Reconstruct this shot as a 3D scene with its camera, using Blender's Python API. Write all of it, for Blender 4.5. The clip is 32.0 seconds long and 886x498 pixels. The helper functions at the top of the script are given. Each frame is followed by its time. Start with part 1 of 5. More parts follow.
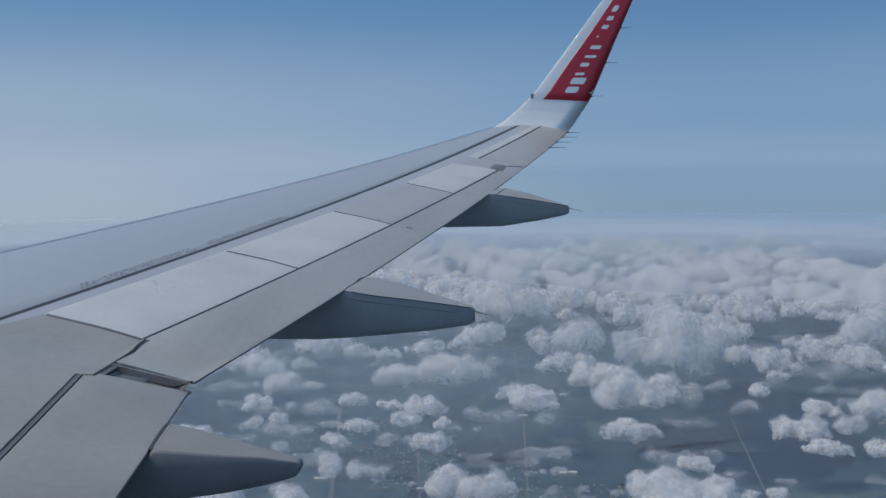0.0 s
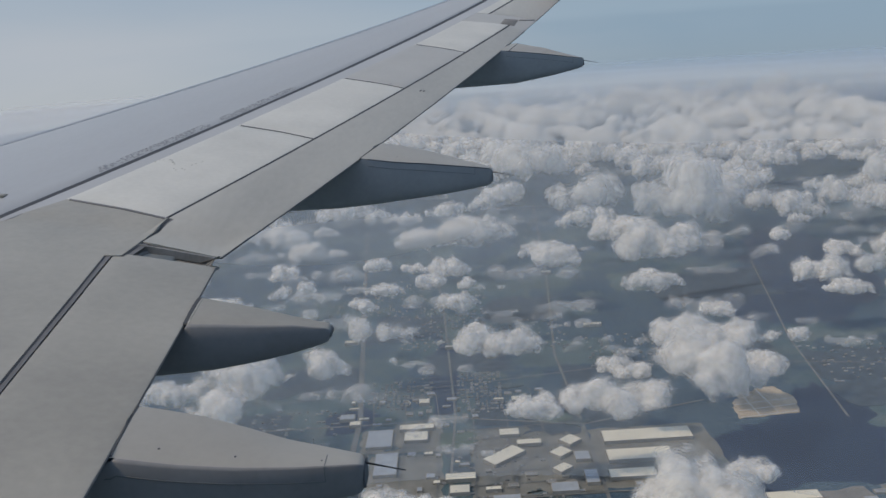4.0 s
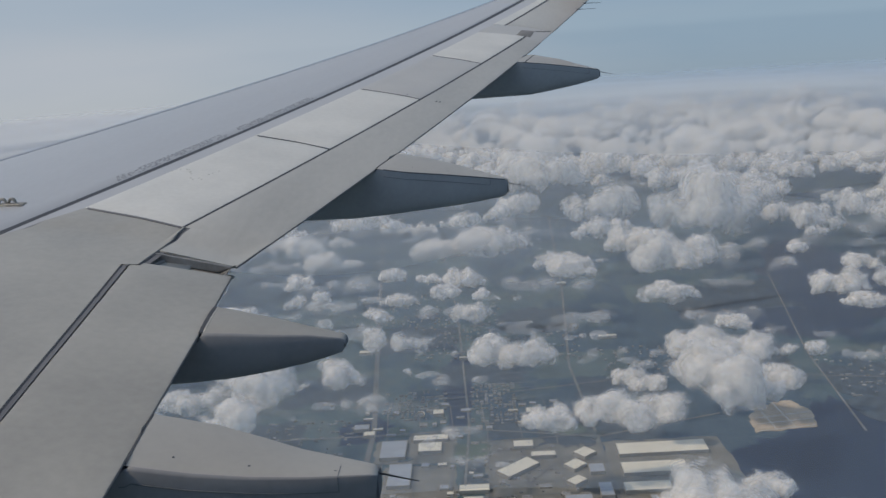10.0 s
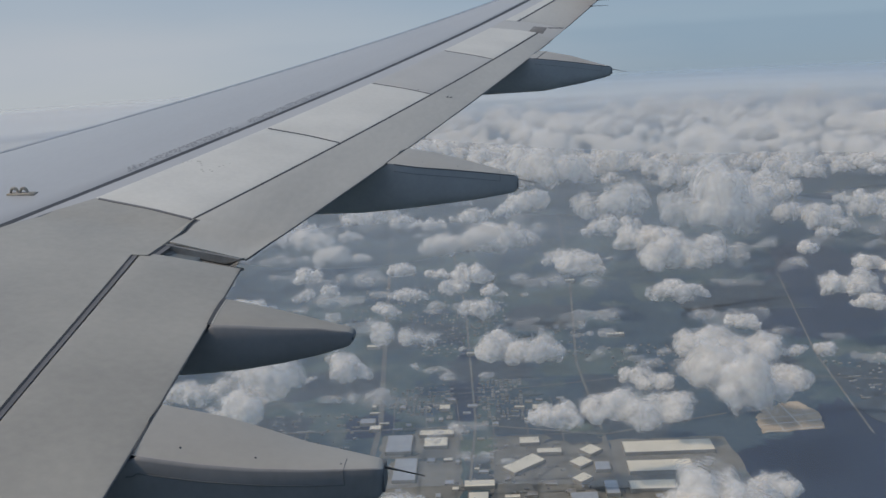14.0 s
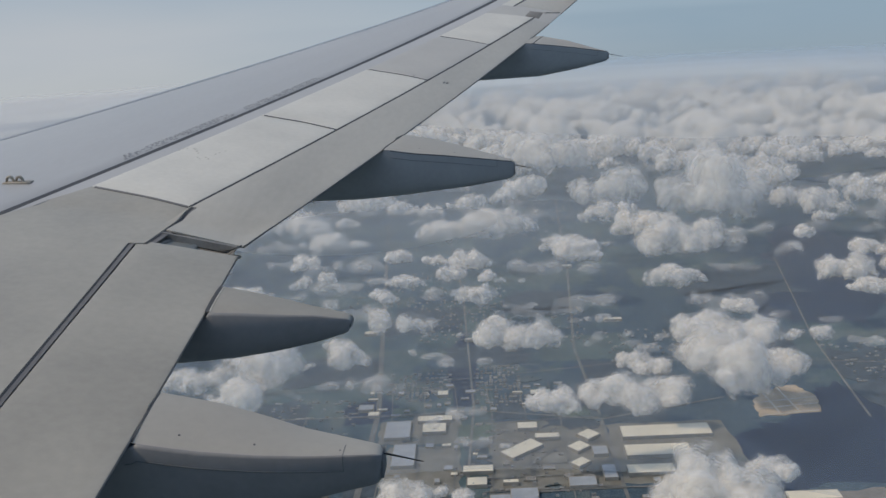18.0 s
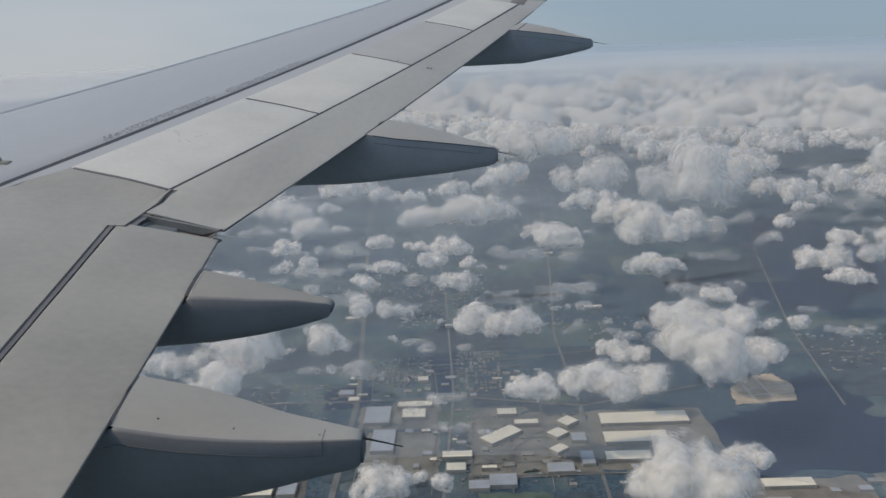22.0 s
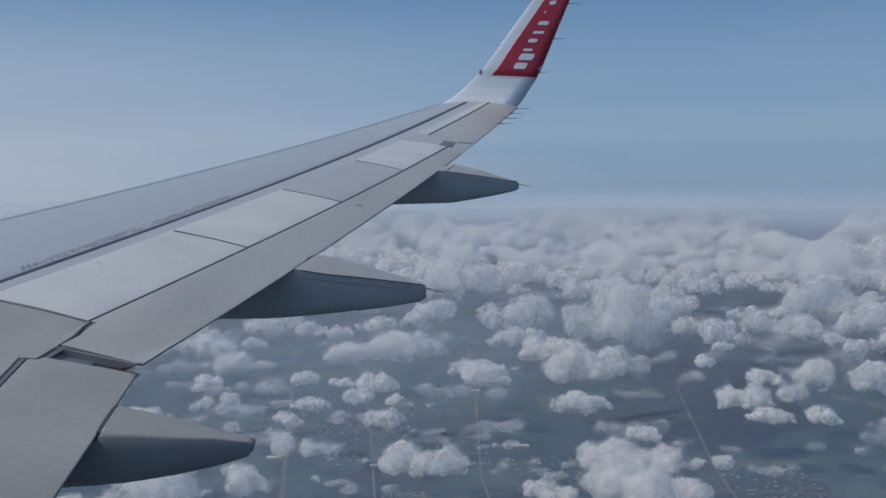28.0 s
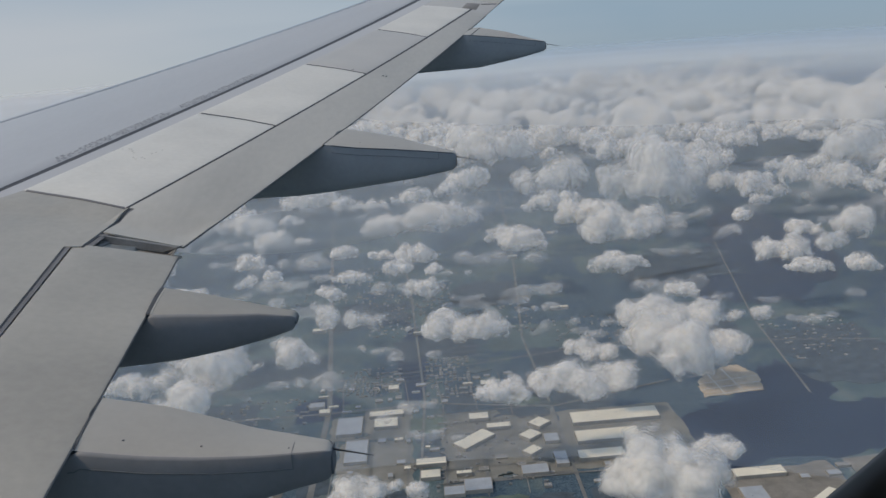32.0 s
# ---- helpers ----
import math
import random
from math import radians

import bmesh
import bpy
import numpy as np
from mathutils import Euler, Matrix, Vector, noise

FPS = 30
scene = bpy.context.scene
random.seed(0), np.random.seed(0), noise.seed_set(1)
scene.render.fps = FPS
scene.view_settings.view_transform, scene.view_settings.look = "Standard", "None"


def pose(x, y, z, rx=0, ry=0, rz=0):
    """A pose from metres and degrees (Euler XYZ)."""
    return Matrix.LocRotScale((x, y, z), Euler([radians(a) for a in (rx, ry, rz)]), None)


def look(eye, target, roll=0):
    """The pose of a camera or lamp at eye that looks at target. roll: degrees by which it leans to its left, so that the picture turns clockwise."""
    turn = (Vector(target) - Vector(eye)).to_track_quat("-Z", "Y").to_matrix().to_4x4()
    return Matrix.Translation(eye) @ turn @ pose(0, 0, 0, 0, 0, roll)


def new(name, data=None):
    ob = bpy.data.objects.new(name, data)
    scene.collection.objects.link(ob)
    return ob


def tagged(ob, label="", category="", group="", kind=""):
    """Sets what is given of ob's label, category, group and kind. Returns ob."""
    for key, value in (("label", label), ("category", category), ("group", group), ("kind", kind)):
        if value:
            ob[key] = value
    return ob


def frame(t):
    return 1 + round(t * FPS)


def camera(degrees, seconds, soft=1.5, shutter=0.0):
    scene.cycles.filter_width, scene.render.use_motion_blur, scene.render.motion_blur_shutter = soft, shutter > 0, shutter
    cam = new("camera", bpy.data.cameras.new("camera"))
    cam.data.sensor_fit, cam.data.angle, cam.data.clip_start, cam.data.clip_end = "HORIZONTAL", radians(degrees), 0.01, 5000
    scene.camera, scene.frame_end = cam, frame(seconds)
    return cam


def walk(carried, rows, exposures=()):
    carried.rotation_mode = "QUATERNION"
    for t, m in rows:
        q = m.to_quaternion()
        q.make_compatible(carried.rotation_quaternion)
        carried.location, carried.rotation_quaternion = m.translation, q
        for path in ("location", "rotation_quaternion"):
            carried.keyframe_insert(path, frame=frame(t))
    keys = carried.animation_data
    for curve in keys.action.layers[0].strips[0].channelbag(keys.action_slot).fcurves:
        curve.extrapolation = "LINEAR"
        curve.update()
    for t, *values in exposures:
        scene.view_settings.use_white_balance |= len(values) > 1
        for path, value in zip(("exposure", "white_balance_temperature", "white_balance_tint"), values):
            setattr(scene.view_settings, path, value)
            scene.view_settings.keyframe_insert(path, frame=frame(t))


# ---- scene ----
cam = camera(53.0, 32.0)
# seconds, place, turn: the eye stays at one cabin window and turns
PATH = [
    (0.0, 8.374, 1.693, 1.584, 84.74, 0.58, -0.25),
    (0.5, 8.374, 1.693, 1.584, 80.72, 0.70, -0.38),
    (1.0, 8.374, 1.693, 1.584, 77.78, 1.66, -0.34),
    (1.5, 8.374, 1.693, 1.584, 75.89, 2.35, -0.11),
    (2.0, 8.374, 1.693, 1.584, 75.16, 2.40, 0.13),
    (2.5, 8.374, 1.693, 1.584, 74.73, 2.86, 0.18),
    (3.0, 8.374, 1.693, 1.584, 75.38, 3.51, 0.43),
    (3.5, 8.374, 1.693, 1.584, 75.72, 4.01, 0.31),
    (5.5, 8.374, 1.693, 1.584, 76.41, 3.99, 0.53),
    (6.0, 8.374, 1.693, 1.584, 76.42, 3.88, 0.58),
    (6.5, 8.374, 1.693, 1.584, 76.43, 3.97, 0.66),
    (7.0, 8.374, 1.693, 1.584, 76.39, 4.05, 0.76),
    (7.5, 8.374, 1.693, 1.584, 76.43, 4.14, 0.86),
    (8.0, 8.374, 1.693, 1.584, 76.32, 4.11, 0.96),
    (8.5, 8.374, 1.693, 1.584, 76.19, 4.13, 1.14),
    (9.0, 8.374, 1.693, 1.584, 76.22, 4.12, 1.12),
    (9.5, 8.374, 1.693, 1.584, 76.51, 4.02, 1.30),
    (10.0, 8.374, 1.693, 1.584, 76.68, 3.96, 1.38),
    (10.5, 8.374, 1.693, 1.584, 76.76, 3.99, 1.53),
    (11.0, 8.374, 1.693, 1.584, 76.71, 3.88, 1.62),
    (11.5, 8.374, 1.693, 1.584, 76.70, 4.02, 1.83),
    (12.0, 8.374, 1.693, 1.584, 76.59, 3.83, 1.96),
    (12.5, 8.374, 1.693, 1.584, 76.56, 3.87, 2.10),
    (13.0, 8.374, 1.693, 1.584, 76.44, 3.60, 2.07),
    (13.5, 8.374, 1.693, 1.584, 76.35, 3.20, 2.08),
    (14.0, 8.374, 1.693, 1.584, 76.43, 3.25, 2.14),
    (14.5, 8.374, 1.693, 1.584, 76.51, 3.48, 2.21),
    (16.5, 8.374, 1.693, 1.584, 76.17, 3.92, 2.43),
    (17.0, 8.374, 1.693, 1.584, 76.04, 3.84, 2.57),
    (17.5, 8.374, 1.693, 1.584, 75.81, 3.65, 2.20),
    (18.0, 8.374, 1.693, 1.584, 75.53, 3.55, 1.88),
    (18.5, 8.374, 1.693, 1.584, 75.32, 3.05, 1.55),
    (19.0, 8.374, 1.693, 1.584, 75.12, 2.95, 1.35),
    (19.5, 8.374, 1.693, 1.584, 75.06, 2.78, 1.22),
    (20.0, 8.374, 1.693, 1.584, 74.99, 2.74, 1.04),
    (20.5, 8.374, 1.693, 1.584, 74.93, 2.77, 1.00),
    (21.0, 8.374, 1.693, 1.584, 74.77, 2.82, 0.91),
    (21.5, 8.374, 1.693, 1.584, 74.62, 2.75, 0.93),
    (22.0, 8.374, 1.693, 1.584, 74.58, 2.60, 0.91),
    (22.5, 8.374, 1.693, 1.584, 74.57, 2.51, 0.87),
    (23.0, 8.374, 1.693, 1.584, 74.48, 2.17, 0.85),
    (23.5, 8.374, 1.693, 1.584, 74.44, 2.30, 0.82),
    (24.0, 8.374, 1.693, 1.584, 74.38, 2.52, 0.80),
    (24.5, 8.374, 1.693, 1.584, 75.70, 0.16, 0.64),
    (25.0, 8.374, 1.693, 1.584, 77.83, -4.60, 0.48),
    (25.5, 8.374, 1.693, 1.584, 79.22, -9.19, -1.00),
    (26.0, 8.374, 1.693, 1.584, 80.16, -12.21, -2.32),
    (26.5, 8.374, 1.693, 1.584, 83.89, -8.91, -2.49),
    (28.5, 8.374, 1.693, 1.584, 82.54, 2.06, -3.80),
    (29.0, 8.378, 1.693, 1.581, 78.44, 2.38, -3.87),
    (29.5, 8.383, 1.693, 1.578, 75.05, 3.44, -3.75),
    (30.0, 8.383, 1.693, 1.578, 73.14, 4.26, -3.09),
    (30.5, 8.382, 1.693, 1.579, 73.25, 4.35, -2.48),
    (31.0, 8.382, 1.693, 1.579, 74.01, 4.44, -2.25),
    (31.5, 8.383, 1.693, 1.578, 74.55, 4.38, -2.14),
    (32.0, 8.383, 1.693, 1.578, 74.84, 4.51, -1.99),
]
walk(cam, [(r[0], pose(*r[1:])) for r in PATH], exposures=[(0.0, 0.05, 6650, 5), (1.0, 0.10, 7100, 7), (2.0, 0.18, 8000, 7), (13.0, 0.18, 8000, 7), (19.0, 0.25, 8300, 7), (24.0, 0.26, 8300, 7), (26.0, 0.15, 7500, 7), (28.5, 0.03, 6900, 7), (29.5, 0.25, 8100, 7), (32.0, 0.24, 8200, 7)])

# ---------------------------------------------------------------- light
SUN_FROM = Vector((-0.58, -0.08, 0.81)).normalized()
world = bpy.data.worlds.new("sky")
scene.world = world
scene.cycles.transparent_max_bounces = 64
world.use_nodes = True
wn = world.node_tree.nodes
sky = wn.new("ShaderNodeTexSky")
sky.sky_type = "NISHITA"
sky.sun_disc = False
sky.sun_elevation = math.asin(SUN_FROM.z)
sky.sun_rotation = math.atan2(SUN_FROM.x, SUN_FROM.y)
sky.altitude = 1300
sky.air_density, sky.dust_density, sky.ozone_density = 1.0, 0.5, 2.5
wn["Background"].inputs["Strength"].default_value = 0.19
tint = wn.new("ShaderNodeMix")
tint.data_type, tint.blend_type = "RGBA", "MULTIPLY"
tint.inputs["Factor"].default_value, tint.inputs["B"].default_value = 1.0, (1.04, 0.98, 0.90, 1)
world.node_tree.links.new(sky.outputs[0], tint.inputs["A"])
world.node_tree.links.new(tint.outputs["Result"], wn["Background"].inputs["Color"])
sun = new("sun", bpy.data.lights.new("sun", "SUN"))
sun.data.energy, sun.data.angle, sun.data.color = 1.42, radians(1.5), (1.0, 0.90, 0.78)
sun.matrix_world = look(SUN_FROM * 50, (0, 0, 0))


# ---------------------------------------------------------------- materials
def material(name, color, rough=0.5, metal=0.0, vary=0.12, scale=3.0, fine=60.0, bump=0.0, spread=None, stretch=(1, 1, 1), coat=0.0):
    """Painted or natural surface: colour with broad stains and fine grain, roughness that varies, a little relief."""
    m = bpy.data.materials.new(name)
    m.use_nodes = True
    nt = m.node_tree
    n, l = nt.nodes, nt.links
    b = n["Principled BSDF"]
    b.inputs["Metallic"].default_value = metal
    b.inputs["Coat Weight"].default_value = coat
    tc = n.new("ShaderNodeTexCoord")
    mp = n.new("ShaderNodeMapping")
    mp.inputs["Scale"].default_value = stretch
    l.new(tc.outputs["Object"], mp.inputs[0])
    broad, grain = n.new("ShaderNodeTexNoise"), n.new("ShaderNodeTexNoise")
    broad.inputs["Scale"].default_value, broad.inputs["Detail"].default_value = scale, 6
    grain.inputs["Scale"].default_value, grain.inputs["Detail"].default_value = fine, 3
    l.new(mp.outputs[0], broad.inputs[0]), l.new(mp.outputs[0], grain.inputs[0])
    add = n.new("ShaderNodeMath")
    add.operation = "MULTIPLY_ADD"
    add.inputs[1].default_value = 0.35
    l.new(grain.outputs[0], add.inputs[0]), l.new(broad.outputs[0], add.inputs[2])
    ramp = n.new("ShaderNodeMapRange")
    ramp.inputs["From Min"].default_value, ramp.inputs["From Max"].default_value = 0.42, 0.93
    l.new(add.outputs[0], ramp.inputs[0])
    mix = n.new("ShaderNodeMix")
    mix.data_type = "RGBA"
    lo = [c * (1 - vary) for c in color]
    hi = spread or [min(1, c * (1 + vary)) for c in color]
    mix.inputs["A"].default_value, mix.inputs["B"].default_value = (*lo, 1), (*hi, 1)
    l.new(ramp.outputs[0], mix.inputs["Factor"]), l.new(mix.outputs["Result"], b.inputs["Base Color"])
    rr = n.new("ShaderNodeMapRange")
    rr.inputs["To Min"].default_value, rr.inputs["To Max"].default_value = max(0.02, rough - 0.07), min(1, rough + 0.07)
    l.new(broad.outputs[0], rr.inputs[0]), l.new(rr.outputs[0], b.inputs["Roughness"])
    if bump:
        bp = n.new("ShaderNodeBump")
        bp.inputs["Strength"].default_value, bp.inputs["Distance"].default_value = 1.0, bump
        l.new(add.outputs[0], bp.inputs["Height"]), l.new(bp.outputs[0], b.inputs["Normal"])
    return m


WING = (1, 0.35, 1)
M_SKIN = material("grey_wing_paint", (0.405, 0.41, 0.425), 0.42, vary=0.07, scale=0.8, fine=25, stretch=WING)
M_SLAT = material("bare_leading_edge", (0.25, 0.252, 0.285), 0.34, 0.35, vary=0.06, scale=1.2)
M_STRIP = material("lilac_grey_paint", (0.44, 0.438, 0.448), 0.42, vary=0.06, scale=1.5)
M_INNER = material("warm_grey_paint", (0.354, 0.336, 0.302), 0.42, vary=0.17, scale=1.3, fine=25)
M_FLAP = material("flap_grey_paint", (0.414, 0.398, 0.366), 0.40, vary=0.15, scale=1.5, fine=25, stretch=WING)
M_SPOILER = material("pale_spoiler_paint", (0.60, 0.585, 0.548), 0.45, vary=0.11, scale=1.8, fine=30)
M_SPOILER_OLD = material("dull_spoiler_paint", (0.44, 0.43, 0.415), 0.45, vary=0.07, scale=1.8, fine=30)
M_GAP = material("dark_seal", (0.05, 0.055, 0.065), 0.7, vary=0.2)
M_SEAM = material("shallow_panel_seam", (0.10, 0.11, 0.125), 0.7, vary=0.2)
M_SEALGREY = material("grey_rubber_seal", (0.15, 0.15, 0.16), 0.7, vary=0.15)
M_FAINT = material("faint_panel_seam", (0.14, 0.15, 0.165), 0.7, vary=0.15)
M_NOTCH = material("worn_brown_metal", (0.20, 0.19, 0.18), 0.6, vary=0.25, scale=8)
M_RIB = material("flap_end_metal", (0.27, 0.26, 0.25), 0.5, 0.2, vary=0.25, scale=6)
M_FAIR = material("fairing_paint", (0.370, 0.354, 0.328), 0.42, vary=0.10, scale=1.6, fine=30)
# the sides are darker and bluer than the tops, with less gloss
M_FAIRSIDE = material("blue_grey_fairing_side", (0.33, 0.335, 0.345), 0.5, vary=0.12, scale=2.2, fine=30)
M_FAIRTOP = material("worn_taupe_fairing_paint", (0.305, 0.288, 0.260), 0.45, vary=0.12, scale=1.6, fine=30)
M_FAIRDARK = material("dark_slate_fairing_side", (0.250, 0.252, 0.262), 0.5, vary=0.14, scale=2.2, fine=30)
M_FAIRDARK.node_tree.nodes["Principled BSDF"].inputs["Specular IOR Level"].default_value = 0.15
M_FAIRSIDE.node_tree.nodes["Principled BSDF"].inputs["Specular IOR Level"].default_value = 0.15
M_WHITE = material("gloss_white_paint", (0.84, 0.835, 0.82), 0.3, vary=0.04, scale=1.0, coat=0.3)
M_RED = material("red_paint", (0.52, 0.025, 0.045), 0.35, vary=0.15, scale=0.9)
M_WICK = material("carbon_wick", (0.03, 0.03, 0.035), 0.6)
M_BRASS = material("worn_primer", (0.36, 0.32, 0.27), 0.6, vary=0.3, scale=30)
M_MARK = material("faded_stencil_ink", (0.27, 0.275, 0.29), 0.7, vary=0.3, scale=20)
M_SCUFF = material("pale_scuff", (0.50, 0.49, 0.46), 0.7, vary=0.2, scale=20)
M_LINER = material("cabin_liner", (0.50, 0.50, 0.48), 0.6, vary=0.05)
M_SEAL = material("black_window_rubber", (0.075, 0.071, 0.068), 0.6, vary=0.2, scale=40)
# the blue cast of shade is put into the surround's own colour
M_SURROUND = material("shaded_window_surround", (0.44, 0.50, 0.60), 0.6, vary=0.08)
M_HULL = material("white_fuselage_paint", (0.72, 0.72, 0.72), 0.35, vary=0.05)


# ---------------------------------------------------------------- mesh helpers
def mesh(name, verts, faces, mat, smooth=False, parent=None, label=""):
    me = bpy.data.meshes.new(name)
    me.from_pydata([tuple(v) for v in verts], [], faces)
    me.materials.append(mat)
    if smooth:
        me.polygons.foreach_set("use_smooth", [True] * len(me.polygons))
    me.update()
    ob = new(name, me)
    if parent:
        ob.parent = parent
    if label:
        ob["label"] = label
    return ob


def thing(name, label, category, group="", kind=""):
    return tagged(new(name), label, category, group, kind)


# ---------------------------------------------------------------- the wing's shape (x aft, y outboard, z up)
HX = [0, 0.03, 0.10, 0.20, 0.35, 0.50, 0.65, 0.80, 0.90, 1.0]
HU = [-0.018, 0.003, 0.021, 0.036, 0.049, 0.052, 0.044, 0.024, 0.006, -0.020]
HL = [-0.020, -0.028, -0.040, -0.048, -0.054, -0.050, -0.040, -0.032, -0.028, -0.024]
DIHEDRAL, FLEX = math.tan(0.08951), 0.659


def lead(y): return 0.529 * y
def trail(y): return 5.167 + 0.3175 * y if y > 6.4 else 7.267 - 0.025 * y
def slot(y): return 3.654 + 0.3554 * y
def spoiler_front(y): return 3.690 + 0.3682 * y
def spoiler_rear(y): return 4.419 + 0.3571 * y
def flap_line(y): return 6.960 - 0.0613 * y
def plane(y): return DIHEDRAL * y + FLEX * (max(y - 3, 0) / 14) ** 2
def top(x, y):
    c = trail(y) - lead(y)
    return plane(y) + float(np.interp((x - lead(y)) / c, HX, HU)) * c
def under(x, y):
    c = trail(y) - lead(y)
    return plane(y) + float(np.interp((x - lead(y)) / c, HX, HL)) * c


def panel(name, a, b, c, d, mat, parent, label="", lift=0.0, thick=0.03, nu=10, nv=24, drop=0.0, round_edge=0.004):
    """A skin panel that follows the wing's upper side. Plan corners: front inner, front outer, rear outer, rear inner."""
    verts, faces = [], []
    a, b, c, d = (Vector(p) for p in (a, b, c, d))
    def steps(count, length):
        e = 0.007 / length
        return [0.0] + [e + (1 - 2 * e) * k / count for k in range(count + 1)] + [1.0] if round_edge else [k / count for k in range(count + 1)]
    su, sv = steps(nu, ((d - a).length + (c - b).length) / 2), steps(nv, (b - a).length)
    nu, nv = len(su) - 1, len(sv) - 1
    for j in range(nv + 1):
        f, r = a.lerp(b, sv[j]), d.lerp(c, sv[j])
        for i in range(nu + 1):
            p = f.lerp(r, su[i])
            edge = 1.0 if i in (0, nu) or j in (0, nv) else 0.0
            verts.append((p.x, p.y, top(p.x, p.y) + lift - drop * su[i] - edge * round_edge))
    n = len(verts)
    w = nu + 1
    for j in range(nv):
        for i in range(nu):
            k = j * w + i
            faces.append((k, k + 1, k + w + 1, k + w))
    rim = list(range(nu)) + [j * w + nu for j in range(nv)] + [nv * w + i for i in range(nu, 0, -1)] + [j * w for j in range(nv, 0, -1)]
    m = len(rim)
    for k in rim:
        verts.append(verts[k])
    for k in rim:
        v = verts[k]
        verts.append((v[0], v[1], v[2] - thick))
    for k in range(m):
        q = (k + 1) % m
        faces.append((n + q, n + k, n + m + k, n + m + q))
    low = len(verts)
    verts += [(v[0], v[1], v[2] - thick) for v in verts[:n]]
    faces += [(low + f[3], low + f[2], low + f[1], low + f[0]) for f in faces[:nu * nv]]
    return mesh(name, verts, faces, mat, True, parent, label)


wing = thing("aircraft_wing", "grey painted airliner wing with pale spoiler panels and upturned tip", "wing")

# the core: rounded nose, lower skin and a dark deck beneath the gaps
verts, faces = [], []
ys = [1.7 + 15.44 * k / 60 for k in range(61)]
us = [0.94, 0.8, 0.65, 0.5, 0.35, 0.2, 0.1, 0.05, 0.02, 0.006]
ring = len(us) * 2
for y in ys:
    le, c = lead(y), trail(y) - lead(y)
    row = [(le + u * c, y, top(le + u * c, y) - (0.034 if u > 0.03 else 0.012)) for u in us]
    row += [(le + u * c, y, under(le + u * c, y) + (0.01 if u > 0.9 else 0)) for u in reversed(us)]
    verts += row
for j in range(len(ys) - 1):
    for i in range(ring):
        q = (i + 1) % ring
        faces.append((j * ring + i, j * ring + q, (j + 1) * ring + q, (j + 1) * ring + i))
faces += [tuple(range(ring)), tuple((len(ys) - 1) * ring + i for i in reversed(range(ring)))]
mesh("wing_box", verts, faces, M_FLAP, True, wing, "grey nose and underside of the wing")



def gap(y): return 0.010 + 0.0020 * y


def slat(y): return 0.155 * (5.167 - 0.2115 * y)


YT = 17.15
panel("leading_edge", (lead(1.8) + 0.005, 1.8), (lead(YT) + 0.005, YT), (lead(YT) + slat(YT), YT), (lead(1.8) + slat(1.8), 1.8), M_SLAT, wing, "darker bare metal leading edge", nv=60, nu=14, lift=0.002, round_edge=0.0)
panel("upper_skin", (lead(1.8) + slat(1.8) + 0.003, 1.8), (lead(YT) + slat(YT) + 0.003, YT), (slot(YT) - gap(YT), YT), (slot(1.8) - gap(1.8), 1.8), M_SKIN, wing, nv=60, nu=14)
panel("hinge_strip", (slot(6.2) + gap(6.2), 6.2), (slot(YT) + gap(YT), YT), (spoiler_front(YT) - 0.002, YT), (spoiler_front(6.64) - 0.002, 6.64), M_STRIP, wing, "lilac grey strip before the spoilers", nv=50, nu=4, round_edge=0.0)
# inboard deck ahead of the inner flap
panel("inboard_skin", (slot(1.8) + gap(1.8), 1.8), (slot(6.2) + gap(6.2), 6.2), (6.600, 5.935), (flap_line(1.8) - 0.004, 1.8), M_INNER, wing, nv=24, nu=12, round_edge=0.0)
panel("inboard_corner_skin", (slot(6.2) + gap(6.2), 6.2), (spoiler_front(6.648), 6.648), (6.738, 6.488), (6.600, 5.935), M_INNER, wing, nv=6, nu=12, round_edge=0.0)

# spoilers, flush with the skin, each edged by a thin dark seal
S0, SW = 6.488, 1.669
for k in range(4):
    yi, yo = S0 + k * SW + 0.004, S0 + (k + 1) * SW - 0.004
    fi, fo = yi + (0.16 if k == 0 else 0.175), yo + (0.175 if k < 3 else 0.02)
    unit = panel("spoiler", (spoiler_front(fi), fi), (spoiler_front(fo), fo), (spoiler_rear(yo), yo), (spoiler_rear(yi), yi),
                 M_SPOILER_OLD if k == 2 else M_SPOILER, wing, "duller grey spoiler panel" if k == 2 else "pale off-white spoiler panel", lift=0.003, nu=8, nv=10, round_edge=0.002)
    panel("edge_seal", (spoiler_front(fi) + 0.02, fi - 0.018), (spoiler_front(fi) + 0.02, fi + 0.003), (spoiler_rear(yi), yi + 0.003), (spoiler_rear(yi), yi - 0.018), M_GAP if k else M_SEALGREY, unit, "thin dark seal", lift=0.0045 if k else 0.0035, thick=0.004, nu=8, nv=1, round_edge=0.0)
panel("spoiler_seal", (spoiler_rear(6.50) - 0.002, 6.50), (spoiler_rear(13.17) - 0.004, 13.17), (spoiler_rear(13.17) + 0.024, 13.17), (spoiler_rear(6.50) + 0.013, 6.50), M_GAP, wing, "dark rubber seal behind the spoilers", lift=0.0005, thick=0.004, nu=1, nv=40, round_edge=0.0)
panel("slot_seal", (slot(1.8) - gap(1.8), 1.8), (slot(YT) - gap(YT), YT), (slot(YT) + gap(YT), YT), (slot(1.8) + gap(1.8), 1.8), M_GAP, wing, "dark seal in the long skin joint", lift=-0.003, thick=0.004, nu=1, nv=60, round_edge=0.0)
panel("flap_seal", (flap_line(1.8) - 0.004, 1.8), (6.600, 5.935), (6.628, 5.945), (flap_line(1.8) + 0.013, 1.8), M_SEALGREY, wing, "grey rubber seal ahead of the inner flap", lift=-0.004, thick=0.004, nu=1, nv=30, round_edge=0.0)
